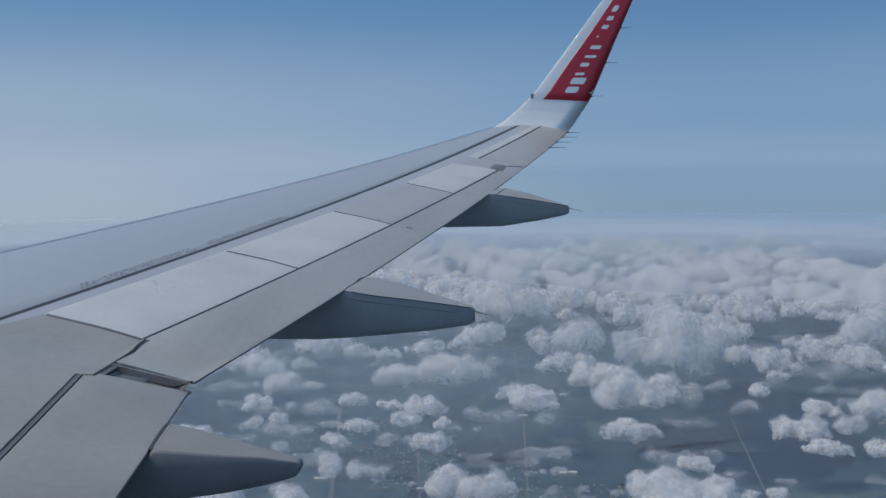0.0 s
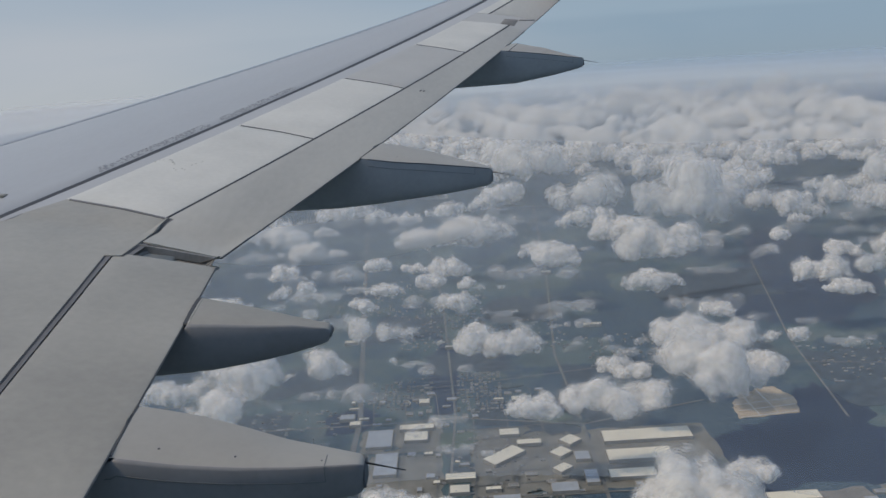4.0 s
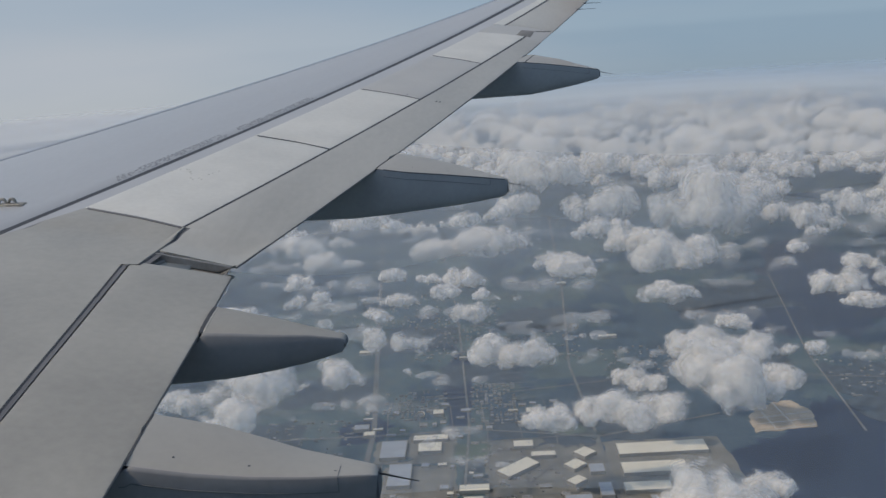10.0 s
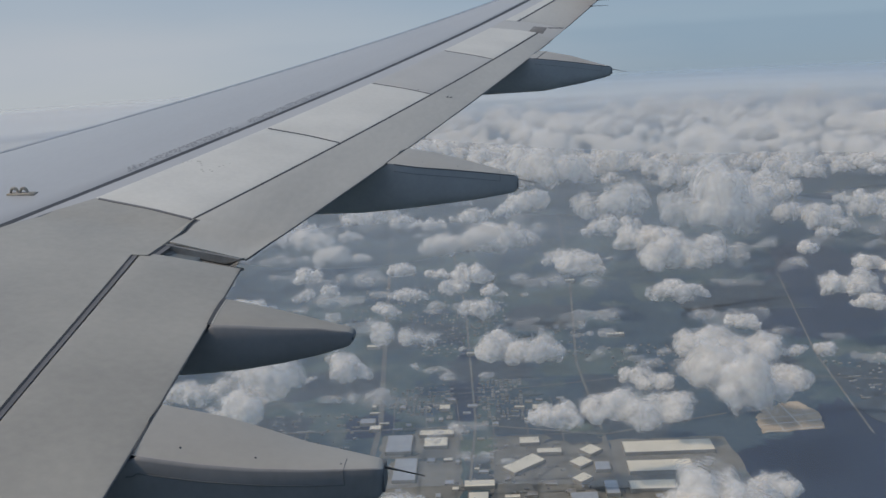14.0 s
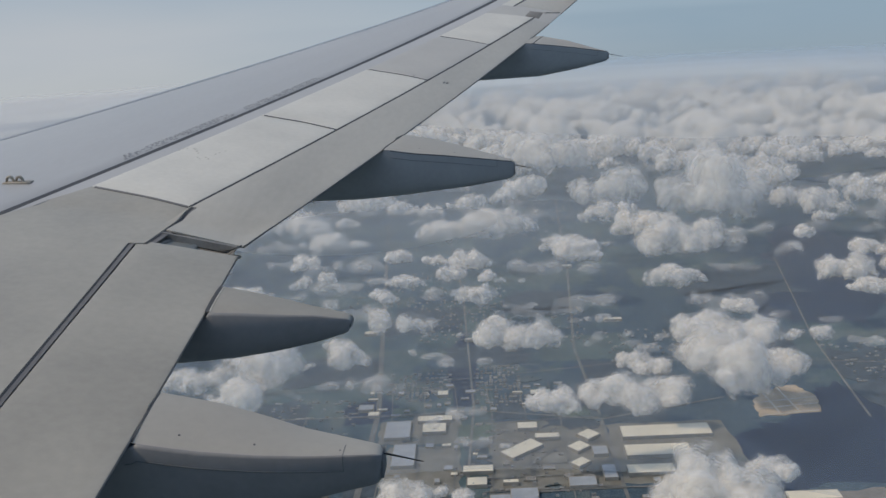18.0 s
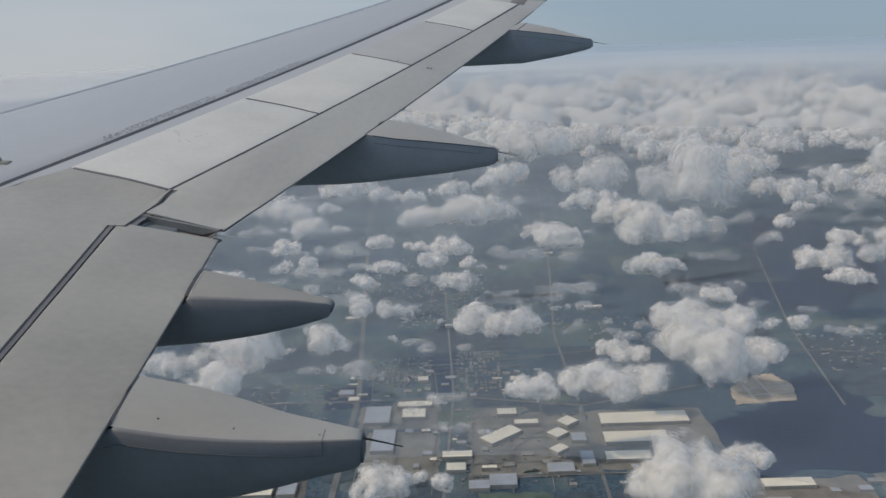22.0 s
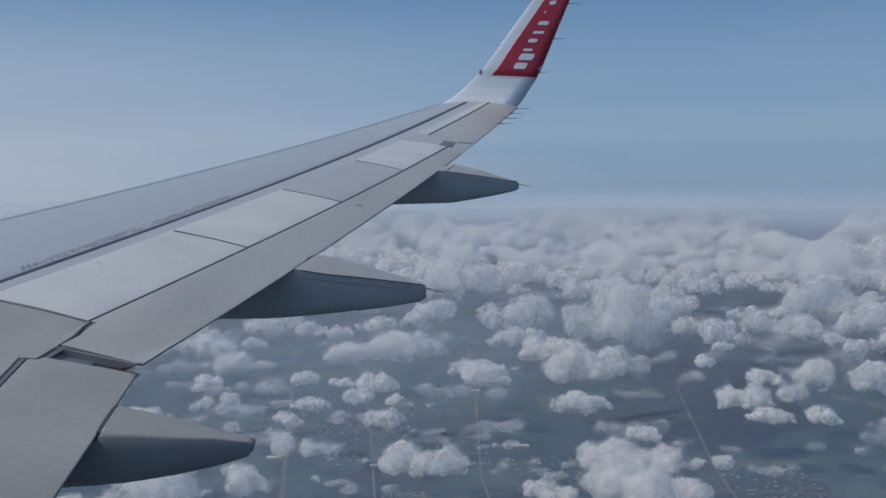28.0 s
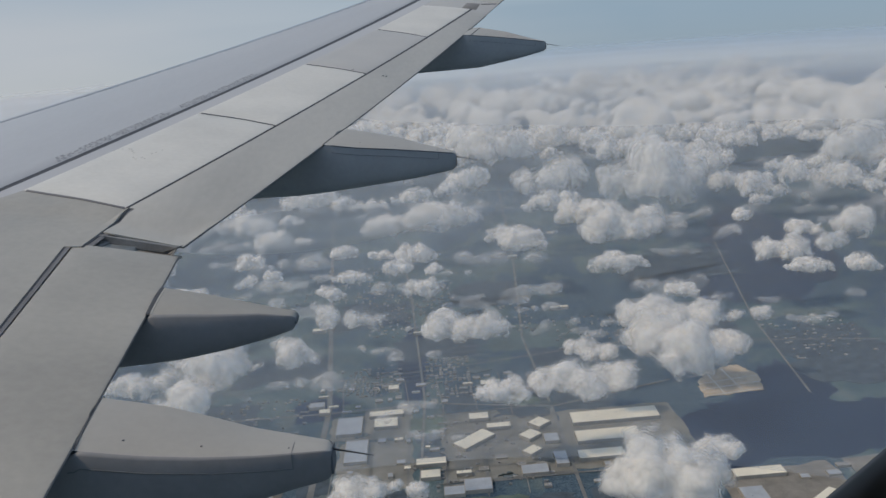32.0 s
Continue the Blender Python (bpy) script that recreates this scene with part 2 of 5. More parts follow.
panel("flap_gap", (flap_line(1.8) - 0.004, 1.8), (6.600, 5.935), (6.607, 5.938), (flap_line(1.8) + 0.002, 1.8), M_GAP, wing, "dark gap beside the seal", lift=-0.002, thick=0.002, nu=1, nv=30, round_edge=0.0)
panel("inboard_corner_edge", (6.600, 5.935), (6.738, 6.488), (6.752, 6.500), (6.675, 5.955), M_INNER, wing, nv=6, nu=2, round_edge=0.0)
panel("corner_joint", (6.598, 5.936), (6.604, 5.955), (6.680, 5.972), (6.676, 5.955), M_GAP, wing, "dark joint beside the flap's corner", lift=-0.003, thick=0.003, nu=3, nv=1, round_edge=0.0)
for name, a, b, wide, mat, low in (("corner_seal", (6.674, 5.955), (6.752, 6.500), 0.040, M_SEALGREY, -0.007), ("corner_gap", (6.674, 5.955), (6.752, 6.500), 0.012, M_GAP, -0.004)):
    panel(name, a, b, (b[0] + wide, b[1]), (a[0] + wide, a[1]), mat, wing, lift=low, thick=0.003, nu=1, nv=8, round_edge=0.0)

# outboard flap, fixed piece beyond it, aileron
panel("outboard_flap_root", (6.715, 6.17), (spoiler_rear(6.50) + 0.048, 6.50), (trail(6.48), 6.48), (trail(6.14), 6.14), M_FLAP, wing, "cut-back inner corner of the outboard flap", lift=-0.001, thick=0.010, nu=8, nv=4, round_edge=0.0)
panel("outboard_flap", (spoiler_rear(6.50) + 0.010, 6.50), (spoiler_rear(13.16) + 0.010, 13.16), (trail(13.0), 13.0), (trail(6.48), 6.48), M_FLAP, wing, "grey outboard flap, retracted", lift=-0.001, thick=0.010, nu=8, nv=40, round_edge=0.001)
panel("flap_end_skin", (spoiler_front(13.20), 13.20), (spoiler_front(13.75), 13.75), (trail(13.71), 13.71), (trail(13.02), 13.02), M_SPOILER_OLD, wing, lift=0.0, nu=8, nv=4, thick=0.010, round_edge=0.001)
panel("flap_end_notch", (9.02, 13.18), (9.10, 13.50), (9.28, 13.55), (9.19, 13.16), M_NOTCH, wing, "grey-brown notch at the flap's end", lift=0.004, nu=3, nv=3, thick=0.01)
panel("flap_end_seal", (9.285, 13.52), (9.295, 13.56), (9.508, 13.73), (9.498, 13.69), M_GAP, wing, "dark joint at the flap's end", lift=0.003, nu=4, nv=1, thick=0.004, round_edge=0.0)
panel("tip_strip", (spoiler_front(13.76), 13.76), (spoiler_front(YT), YT), (8.908 + 0.3574 * (YT - 13.74) - 0.010, YT), (8.898, 13.74), M_SPOILER, wing, "pale strip before the aileron", lift=0.002, nu=4, nv=16, round_edge=0.0)
panel("aileron_seal", (8.896, 13.745), (8.896 + 0.3574 * (YT - 13.74), YT), (8.936 + 0.3574 * (YT - 13.74), YT), (8.930, 13.745), M_GAP, wing, "dark joint ahead of the aileron", lift=0.0005, thick=0.004, nu=1, nv=20, round_edge=0.0)
panel("aileron", (8.921, 13.745), (8.921 + 0.3574 * (YT - 13.74), YT), (trail(YT) + 0.0, YT), (trail(13.72), 13.72), M_FLAP, wing, "grey aileron", nu=6, nv=20, thick=0.010, round_edge=0.001)

for name, y0, y1 in (("flap_edge", 6.14, 13.0), ("aileron_edge", 13.72, YT)):
    panel(name, (trail(y0) - 0.001, y0), (trail(y1) - 0.001, y1), (trail(y1) + 0.009, y1), (trail(y0) + 0.006, y0), M_SEAM, wing, "thin dark trailing edge", lift=-0.004, thick=0.006, nu=1, nv=30, round_edge=0.0)
panel("inboard_flap_edge", (trail(1.8) - 0.001, 1.8), (trail(6.02) - 0.001, 6.02), (trail(6.02) + 0.004, 6.02), (trail(1.8) + 0.003, 1.8), M_SEAM, wing, "thin dark trailing edge", lift=-0.008, thick=0.006, nu=1, nv=20, round_edge=0.0)

# inner flap and the ribbed end of the outboard flap beside it
panel("inboard_flap", (flap_line(1.8) + 0.011, 1.8), (6.634, 5.985), (trail(6.02), 6.02), (trail(1.8), 1.8), M_INNER, wing, "warm grey inboard flap, retracted", lift=-0.005, thick=0.010, nu=8, nv=24, round_edge=0.001)
panel("flap_root_step", (6.640, 5.99), (6.760, 6.46), (6.775, 6.17), (6.70, 6.0), M_RIB, wing, "grey step between the flaps", lift=-0.03, nu=3, nv=5, thick=0.02)
panel("flap_end_floor", (6.65, 5.995), (6.70, 6.14), (7.10, 6.14), (7.06, 6.015), M_RIB, wing, "grey floor of the step between the flaps", lift=-0.05, thick=0.01, nu=6, nv=3)
RIB = ((0.0, 0.0), (-0.012, -0.02), (-0.014, -0.28), (-0.003, -0.34), (-0.003, -0.42), (-0.026, -0.48), (-0.028, -0.60), (-0.046, -0.66), (-0.048, -0.72), (-0.085, -0.76), (-0.087, -1.1))
verts, faces = [], []
for s in range(13):
    x = 6.69 + (7.115 - 6.69) * s / 12
    z = top(x, 6.14) - 0.003
    d = 0.15 if s < 10 else 0.15 - 0.06 * (s - 9)
    for k, (dy, dz) in enumerate(RIB):
        verts.append((x, 6.138 + dy, z + dz * d))
for s in range(12):
    for k in range(len(RIB) - 1):
        a = s * len(RIB) + k
        faces.append((a, a + len(RIB), a + len(RIB) + 1, a + 1))
mesh("flap_end_rib", verts, faces, M_RIB, False, wing, "grooved dark metal end of the flap")


# ---------------------------------------------------------------- winglet
def loft(name, sections, mat, parent, label="", smooth=True, closed=True):
    """Skin through rings of equal length; an open one leaves the last edge of each ring out."""
    n = len(sections[0])
    verts = [p for s in sections for p in s]
    faces = []
    for j in range(len(sections) - 1):
        for i in range(n if closed else n - 1):
            q = (i + 1) % n
            faces.append((j * n + i, j * n + q, (j + 1) * n + q, (j + 1) * n + i))
    faces += [tuple(reversed(range(n))), tuple((len(sections) - 1) * n + i for i in range(n))]
    return mesh(name, verts, faces, mat, smooth, parent, label)


FOIL = [(1.0, 0.0), (0.75, 0.030), (0.5, 0.048), (0.3, 0.052), (0.15, 0.044), (0.05, 0.027), (0.012, 0.012), (0, 0),
        (0.012, -0.012), (0.05, -0.027), (0.15, -0.044), (0.3, -0.052), (0.5, -0.048), (0.75, -0.030)]


def tip_ring(le, te, normal, t=0.5, u0=0.0, u1=1.0, proud=0.0):
    le, te, nn = Vector(le), Vector(te), Vector(normal).normalized()
    c = (te - le).length
    out = []
    for u, h in FOIL:
        uu = u0 + (u1 - u0) * u
        hh = float(np.interp(uu, [0, 0.012, 0.05, 0.15, 0.3, 0.5, 0.75, 1.0], [0, 0.012, 0.027, 0.044, 0.052, 0.048, 0.030, 0.002]))
        s = 1 if h > 0 else (-1 if h < 0 else 0)
        out.append(le.lerp(te, uu) + nn * (s * (hh * c * t + proud)))
    return out


# leading edge, trailing edge and up-side normal, from the wing's end up the blade
BLADE = [((9.10, 17.12, 2.200), (10.60, 17.12, 2.185), (0, 0, 1)),
         ((9.30, 17.20, 2.250), (10.65, 17.19, 2.220), (0, -0.2, 1)),
         ((9.52, 17.27, 2.380), (10.74, 17.27, 2.330), (0, -0.5, 0.87)),
         ((9.72, 17.33, 2.540), (10.85, 17.34, 2.480), (0, -0.8, 0.6)),
         ((9.90, 17.36, 2.710), (10.98, 17.39, 2.660), (0, -0.93, 0.35)),
         ((10.05, 17.36, 2.86), (11.08, 17.40, 2.84), (0, -1, 0.22)),
         ((10.66, 17.48, 3.66), (11.44, 17.50, 3.66), (0, -1, 0.14)),
         ((11.26, 17.58, 4.47), (11.80, 17.58, 4.47), (0, -1, 0.12)),
         ((11.50, 17.61, 4.74), (11.92, 17.61, 4.74), (0, -1, 0.12)),
         ((11.68, 17.62, 4.84), (11.98, 17.62, 4.84), (0, -1, 0.12))]


def blade_at(z):
    for (a, b, n), (a2, b2, n2) in zip(BLADE, BLADE[1:]):
        if a[2] <= z <= a2[2]:
            f = (z - a[2]) / (a2[2] - a[2])
            return Vector(a).lerp(Vector(a2), f), Vector(b).lerp(Vector(b2), f), Vector(n).lerp(Vector(n2), f)
    return Vector(BLADE[-1][0]), Vector(BLADE[-1][1]), Vector(BLADE[-1][2])


zs = [2.20 + 0.02 * k for k in range(40)] + [3.0 + 0.1 * k for k in range(18)] + [4.76, 4.80, 4.835]
loft("winglet", [tip_ring(*blade_at(z)) for z in zs], M_WHITE, wing, "glossy white upturned winglet")
red = [2.745 + (4.80 - 2.745) * k / 20 for k in range(21)]
loft("winglet_red_panel", [tip_ring(*blade_at(z), u0=0.235 + 0.10 * max(0, (z - 3.3)) / 1.2, u1=0.998, proud=0.003) for z in red], M_RED, wing, "red painted rear of the winglet")
# lettering band as plain white bars that climb the blade, bold below and thin above
for k in range(10):
    z = 2.86 + 0.150 * k + (0.05 if k > 5 else 0)
    tall = (0.22, 0.27, 0.18, 0.18, 0.24, 0.24, 0.05, 0.17, 0.18, 0.17)[k]
    width = (0.105, 0.110, 0.045, 0.065, 0.045, 0.065, 0.04, 0.07, 0.075, 0.11)[k]
    sec = []
    for f in (0, 0.25, 0.5, 0.75, 1):
        le, te, nn = blade_at(z + width * f)
        nn = nn.normalized()
        c = (te - le).length
        pinch = 0.02 * (2 * f - 1) ** 2
        ring4 = []
        for u, hgt in ((0.50 + pinch, 0.006), (0.50 + tall - pinch, 0.006), (0.50 + tall - pinch, 0.0), (0.50 + pinch, 0.0)):
            hh = float(np.interp(u, [0.3, 0.5, 0.75, 1.0], [0.052, 0.048, 0.030, 0.002]))
            ring4.append(le.lerp(te, u) + nn * (hh * c * 0.5 + hgt))
        sec.append(ring4)
    loft("lettering_bar", sec, M_WHITE, wing, "plain white lettering bar", smooth=False)
# lamp recess in the winglet's leading edge
le = blade_at(2.80)[0]
loft("lamp_recess", [[le + Vector((dx, dy, dz)) for dy, dz in ((-0.016, -0.04), (0.012, -0.04), (0.012, 0.04), (-0.016, 0.04))] for dx in (-0.006, 0.04)], M_RIB, wing, "small grey lamp recess", smooth=False)
# a scatter of scuffs on the first spoiler
rs = random.Random(8)
for k in range(14):
    x, y = 6.42 + 0.022 * k + rs.uniform(-0.01, 0.01), 7.36 + 0.10 * math.sin(k * 0.55) + rs.uniform(-0.03, 0.03)
    panel("scuff", (x, y), (x + 0.003, y + 0.012), (x + 0.010, y + 0.012), (x + 0.007, y), M_SCUFF, wing, lift=0.005, thick=0.002, nu=1, nv=1, round_edge=0)
# small worn marks on the flap and on a spoiler
for x, y, w in ((8.07, 9.82, 0.035), (8.10, 9.83, 0.03), (7.80, 9.90, 0.03), (8.40, 11.53, 0.035)):
    panel("worn_mark", (x, y), (x + 0.012, y + w), (x + 0.022, y + w), (x + 0.010, y), M_SEAM, wing, lift=0.004, thick=0.003, nu=1, nv=1, round_edge=0)



def wick(parent, a, b, r=0.008):
    a, b = Vector(a), Vector(b)
    d = (b - a).normalized()
    s = d.cross(Vector((0, 0, 1))).normalized()
    u = s.cross(d)
    rings = []
    for f, k in ((0, 1.0), (0.15, 1.2), (0.2, 0.6), (1, 0.25)):
        c = a.lerp(b, f)
        rings.append([c + (s * math.cos(q * math.pi / 3) + u * math.sin(q * math.pi / 3)) * r * k for q in range(6)])
    return loft("static_wick", rings, M_WICK, parent, "thin black static discharge wick")


for y in (15.45, 15.98, 16.5, 17.0):
    z = top(trail(y), y)
    wick(wing, (trail(y) - 0.02, y, z + 0.0), (trail(y) + 0.26, y, z - 0.005), 0.009)
for z in (2.82, 3.38, 3.98, 4.5):
    b = blade_at(z)[1]
    wick(wing, b - Vector((0.02, 0, 0)), b + Vector((0.20, 0, 0.005)), 0.009)


# ---------------------------------------------------------------- flap track fairings
def fairing(y, w0, w1, top_line, edge_line, keel_line, label, has_wick=None, seam=0.0, shoulder=0.0, slit=0.010, inset=0.0, skin=M_FAIR, flank=M_FAIRSIDE):
    """Canoe that shows behind the trailing edge: nearly flat top, a hard or softly rounded shoulder, upright sides, rounded keel, blunt end.
    Lines are (x, z) pairs along the ridge, the upper edge and the keel; w0 and w1 are half widths at the wing and at the end."""
    root = thing("flap_track_fairing", label, "fairing", "flap track fairings")
    xte, x1 = trail(y), keel_line[-1][0]
    x0 = xte - 1.7
    n = 120

    def half(x):
        f = max(0.0, min(1.0, (x - xte) / (x1 - xte)))
        fore = max(0.25, min(1.0, (x - x0) / 0.9))
        return (w1 + (w0 - w1) * (1 - f ** 1.5)) * fore

    def heights(x):
        r, c, b = (float(np.interp(x, [p[0] for p in v], [p[1] for p in v])) for v in (top_line, edge_line, keel_line))
        b = min(b + (0.25 * max(0, (x0 + 0.9 - x) / 0.9) ** 1.5), c - 0.03)
        return r, c, b
    tops, sides, seams = [], [], []
    for k in range(n + 1):
        x = x0 + (x1 - x0) * k / n
        r, c, b = heights(x)
        w = half(x)
        crown = 0.04 * w
        if k == n:
            r, c, b, w = r - 0.012, c - 0.010, b + 0.012, w * 0.85
        if x < trail(y - w) + 0.002:
            c = under(x, y - w) - 0.008
        ring = []
        for q in range(13):
            s = -1 + 2 * q / 12
            yy = y + w * (1 - shoulder) * s
            xx = max(x, trail(yy) + 0.003)
            r, c2, b2 = heights(xx)
            if k == n:
                r, c2 = r - 0.012, c2 - 0.010
            ring.append((xx, yy, c2 + (r - c2) * (s + 1) / 2 + crown * (1 - abs(s) ** 2.5)))
        tops.append(ring)
        steps = ((1.08, -0.004), (0.80, 0.03), (0.52, 0.15), (0.28, 0.36), (0.09, 0.68)) if shoulder else ((0.005, 0.003),)
        lip = [(x, y - w * (1 - k1 * (shoulder or 1)), c - k2 * (shoulder * w or 1)) for k1, k2 in steps]
        dip = min(0.0, heights(x)[0] - c) - 0.004 if shoulder else 0.0
        ring = list(lip)
        for q in range(1, 18):
            a = math.pi * q / 18
            ring.append((x, y - w * 0.995 * math.copysign(abs(math.cos(a)) ** 0.42, math.cos(a)), (c - 0.003 - 0.68 * shoulder * w) + (b - c + 0.68 * shoulder * w) * math.sin(a) ** 0.8))
        sides.append(ring + [(x, 2 * y - p[1], p[2] + dip) for p in reversed(lip)])
        if seam and xte - 0.02 < x < x1 - 0.12:
            z = c - seam
            seams.append([(x, y - w - 0.0015, z), (x, y - w + 0.01, z), (x, y - w + 0.01, z - 0.0025), (x, y - w - 0.0015, z - 0.0025)])
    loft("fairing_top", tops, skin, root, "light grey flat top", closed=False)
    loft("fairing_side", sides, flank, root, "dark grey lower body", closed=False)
    def rim(name, d0, d1, mat, label):
        rings = []
        for q in range(11):
            e = -0.97 + 1.94 * q / 10
            yy = y + w0 * (1 - shoulder) * e
            r, c, b = heights(trail(yy) + (d0 + d1) / 2)
            z = c + (r - c) * (e + 1) / 2 + 0.04 * w0 * (1 - abs(e) ** 2.5) + 0.002
            rings.append([(trail(yy) + d0, yy, z), (trail(yy) + d1, yy, z), (trail(yy) + d1, yy, z - 0.02), (trail(yy) + d0, yy, z - 0.02)])
        loft(name, rings, mat, root, label, smooth=False)
    rim("joint", 0.002 + inset, slit + inset, M_GAP, "dark joint at the flap's edge")
    if slit > 0.015:
        rim("joint_rim", slit + 0.001, slit + 0.006, M_SCUFF, "pale worn rim beside the joint")
    loft("tail_rim", [[(x1 + dx, y + w1 * 0.86 * a, heights(x1)[2] + 0.012 + (heights(x1)[1] - heights(x1)[2] - 0.035) * b) for a, b in ((-1, 0.12), (-0.9, 0), (0.9, 0), (1, 0.12), (1, 0.9), (0.9, 1), (-0.9, 1), (-1, 0.9))] for dx in (-0.006, 0.003)], M_SEAM, root, "dark rim of the blunt end", smooth=False)
    edge = [k for k in range(n + 1) if xte - 0.02 < tops[k][0][0] < x1 - 0.01]
    if y > 7:
        loft("edge_seam", [[(tops[k][0][0], tops[k][0][1] - 0.002, tops[k][0][2] + 0.002), (tops[k][0][0], tops[k][0][1] + 0.008, tops[k][0][2] + 0.002), (tops[k][0][0], tops[k][0][1] + 0.008, tops[k][0][2] - 0.005), (tops[k][0][0], tops[k][0][1] - 0.002, tops[k][0][2] - 0.005)] for k in edge], M_SEAM, root, "dark seam along the upper edge", smooth=False)
    if seam:
        loft("panel_seam", seams, M_FAINT, root, "fine dark panel seam", smooth=False)
        x = x1 - 0.13
        r, c, b = heights(x)
        w = half(x)
        loft("tail_seam", [[(x + dx, y - w * 1.004, c - seam), (x + dx, y - w * 1.004, c), (x + dx, y - w * 0.5, c + (r - c) * 0.25 + 0.038 * w + 0.001), (x + dx, y, (c + r) / 2 + 0.04 * w + 0.001), (x + dx, y, (c + r) / 2 - 0.01), (x + dx, y - w * 0.9, c - seam)] for dx in (0, 0.003)], M_FAINT, root, "seam of the tail cap", smooth=False)
        for dx in (0.012, 0.30, 0.55):
            xs = x - dx
            r, c, b = heights(xs)
            w = half(xs)
            z = c + (r - c) * 0.25 + 0.035 * w
            loft("fastener", [[(xs + 0.004 * math.cos(q), y - w * 0.5 + 0.004 * math.sin(q), z + dz) for q in (0, 1.26, 2.51, 3.77, 5.03)] for dz in (-0.004, 0.001)], M_SEAM, root)
    if has_wick:
        wick(root, (x1 - 0.03, y, has_wick[1] + 0.012), (has_wick[0], y, has_wick[1] - 0.035), 0.007)
    return root


fairing(8.13, 0.21, 0.06, [(7.82, 0.773), (8.02, 0.730), (8.23, 0.676), (8.40, 0.621), (8.60, 0.560)], [(7.68, 0.726), (7.91, 0.682), (8.15, 0.647), (8.39, 0.606), (8.61, 0.565)],
        [(6.4, 0.42), (7.13, 0.36), (7.48, 0.353), (7.73, 0.364), (8.05, 0.387), (8.30, 0.404), (8.57, 0.436), (8.62, 0.455)],
        "grey flap track fairing with a wick, on the outboard flap", (8.78, 0.525), 0.05)
fairing(12.08, 0.24, 0.07, [(9.15, 1.331), (9.45, 1.262), (9.77, 1.155), (9.86, 1.128)], [(8.91, 1.281), (9.22, 1.237), (9.48, 1.195), (9.81, 1.134), (9.88, 1.125)],
        [(7.6, 0.96), (8.35, 0.888), (9.09, 0.894), (9.54, 0.958), (9.80, 1.008), (9.88, 1.03)],
        "grey flap track fairing near the aileron, wick at its end", (10.05, 1.09), 0.06, slit=0.014, inset=0.09)
fairing(5.49, 0.16, 0.05, [(7.14, 0.443), (7.27, 0.415), (7.41, 0.384), (7.57, 0.345), (7.74, 0.310)], [(7.14, 0.412), (7.29, 0.397), (7.41, 0.379), (7.60, 0.354), (7.75, 0.318)],
        [(6.4, 0.175), (6.98, 0.159), (7.24, 0.168), (7.44, 0.190), (7.59, 0.214), (7.73, 0.246), (7.755, 0.264)],
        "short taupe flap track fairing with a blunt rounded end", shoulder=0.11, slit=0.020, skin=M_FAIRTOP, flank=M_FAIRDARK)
fairing(4.52, 0.175, 0.06, [(7.15, 0.329), (7.39, 0.279), (7.55, 0.232), (7.70, 0.185), (7.96, 0.135)], [(7.16, 0.286), (7.37, 0.238), (7.56, 0.203), (7.74, 0.178), (7.96, 0.155)],
        [(6.3, -0.04), (7.0, -0.07), (7.53, -0.045), (7.70, -0.016), (7.84, 0.012), (7.95, 0.028), (7.98, 0.045)],
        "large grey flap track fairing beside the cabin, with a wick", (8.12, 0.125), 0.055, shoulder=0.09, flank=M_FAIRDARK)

# bracket on the skin and faded stencil rows
bracket = thing("wing_bracket", "small worn brown two-loop bracket on the wing skin", "bracket")
for k in range(2):
    pts = []
    for q in range(13):
        a = math.pi * q / 12
        pts.append((5.655 + 0.056 * k - 0.022 * math.cos(a), 0.034 * math.sin(a)))
    rings = []
    for px_, pz in pts:
        z = top(px_, 6.68) + pz
        rings.append([(px_, 6.68 - 0.012, z - 0.006), (px_, 6.68 + 0.012, z - 0.006), (px_, 6.68 + 0.012, z + 0.008), (px_, 6.68 - 0.012, z + 0.008)])
    loft("loop", rings, M_BRASS, bracket)
z = top(5.7, 6.68)
loft("foot_plate", [[(x, 6.65, z + dz), (x, 6.71, z + dz + 0.004), (x, 6.71, z + 0.012 + dz), (x, 6.65, z + 0.010 + dz)] for x, dz in ((5.62, -0.002), (5.70, -0.003), (5.745, -0.005), (5.78, -0.008))], M_BRASS, bracket)
rng = random.Random(5)
for y0, y1 in ((7.15, 8.3), (8.45, 9.6)):
    for row in range(4):
        y = y0 + 0.03 * row
        while y < y1:
            ln = rng.uniform(0.012, 0.034)
            x = slot(y) - 0.038 - 0.024 * row
            panel("stencil_bar", (x - 0.009, y), (x - 0.009 + 0.355 * ln, y + ln), (x + 0.355 * ln, y + ln), (x, y), M_MARK, wing, lift=0.002, thick=0.002, nu=1, nv=1, round_edge=0) if rng.random() < 0.85 else None
            y += ln + rng.uniform(0.010, 0.028)

# ---------------------------------------------------------------- fuselage round the camera, with the window
hull = thing("fuselage", "airliner cabin hull around the window", "fuselage", kind="structure")
CZ, RAD, X0, X1 = 1.22, 1.975, 2.0, 16.0
OX0, OX1, OZ0, OZ1, RC = 8.18, 8.5225, 1.4385, 1.86, 0.17


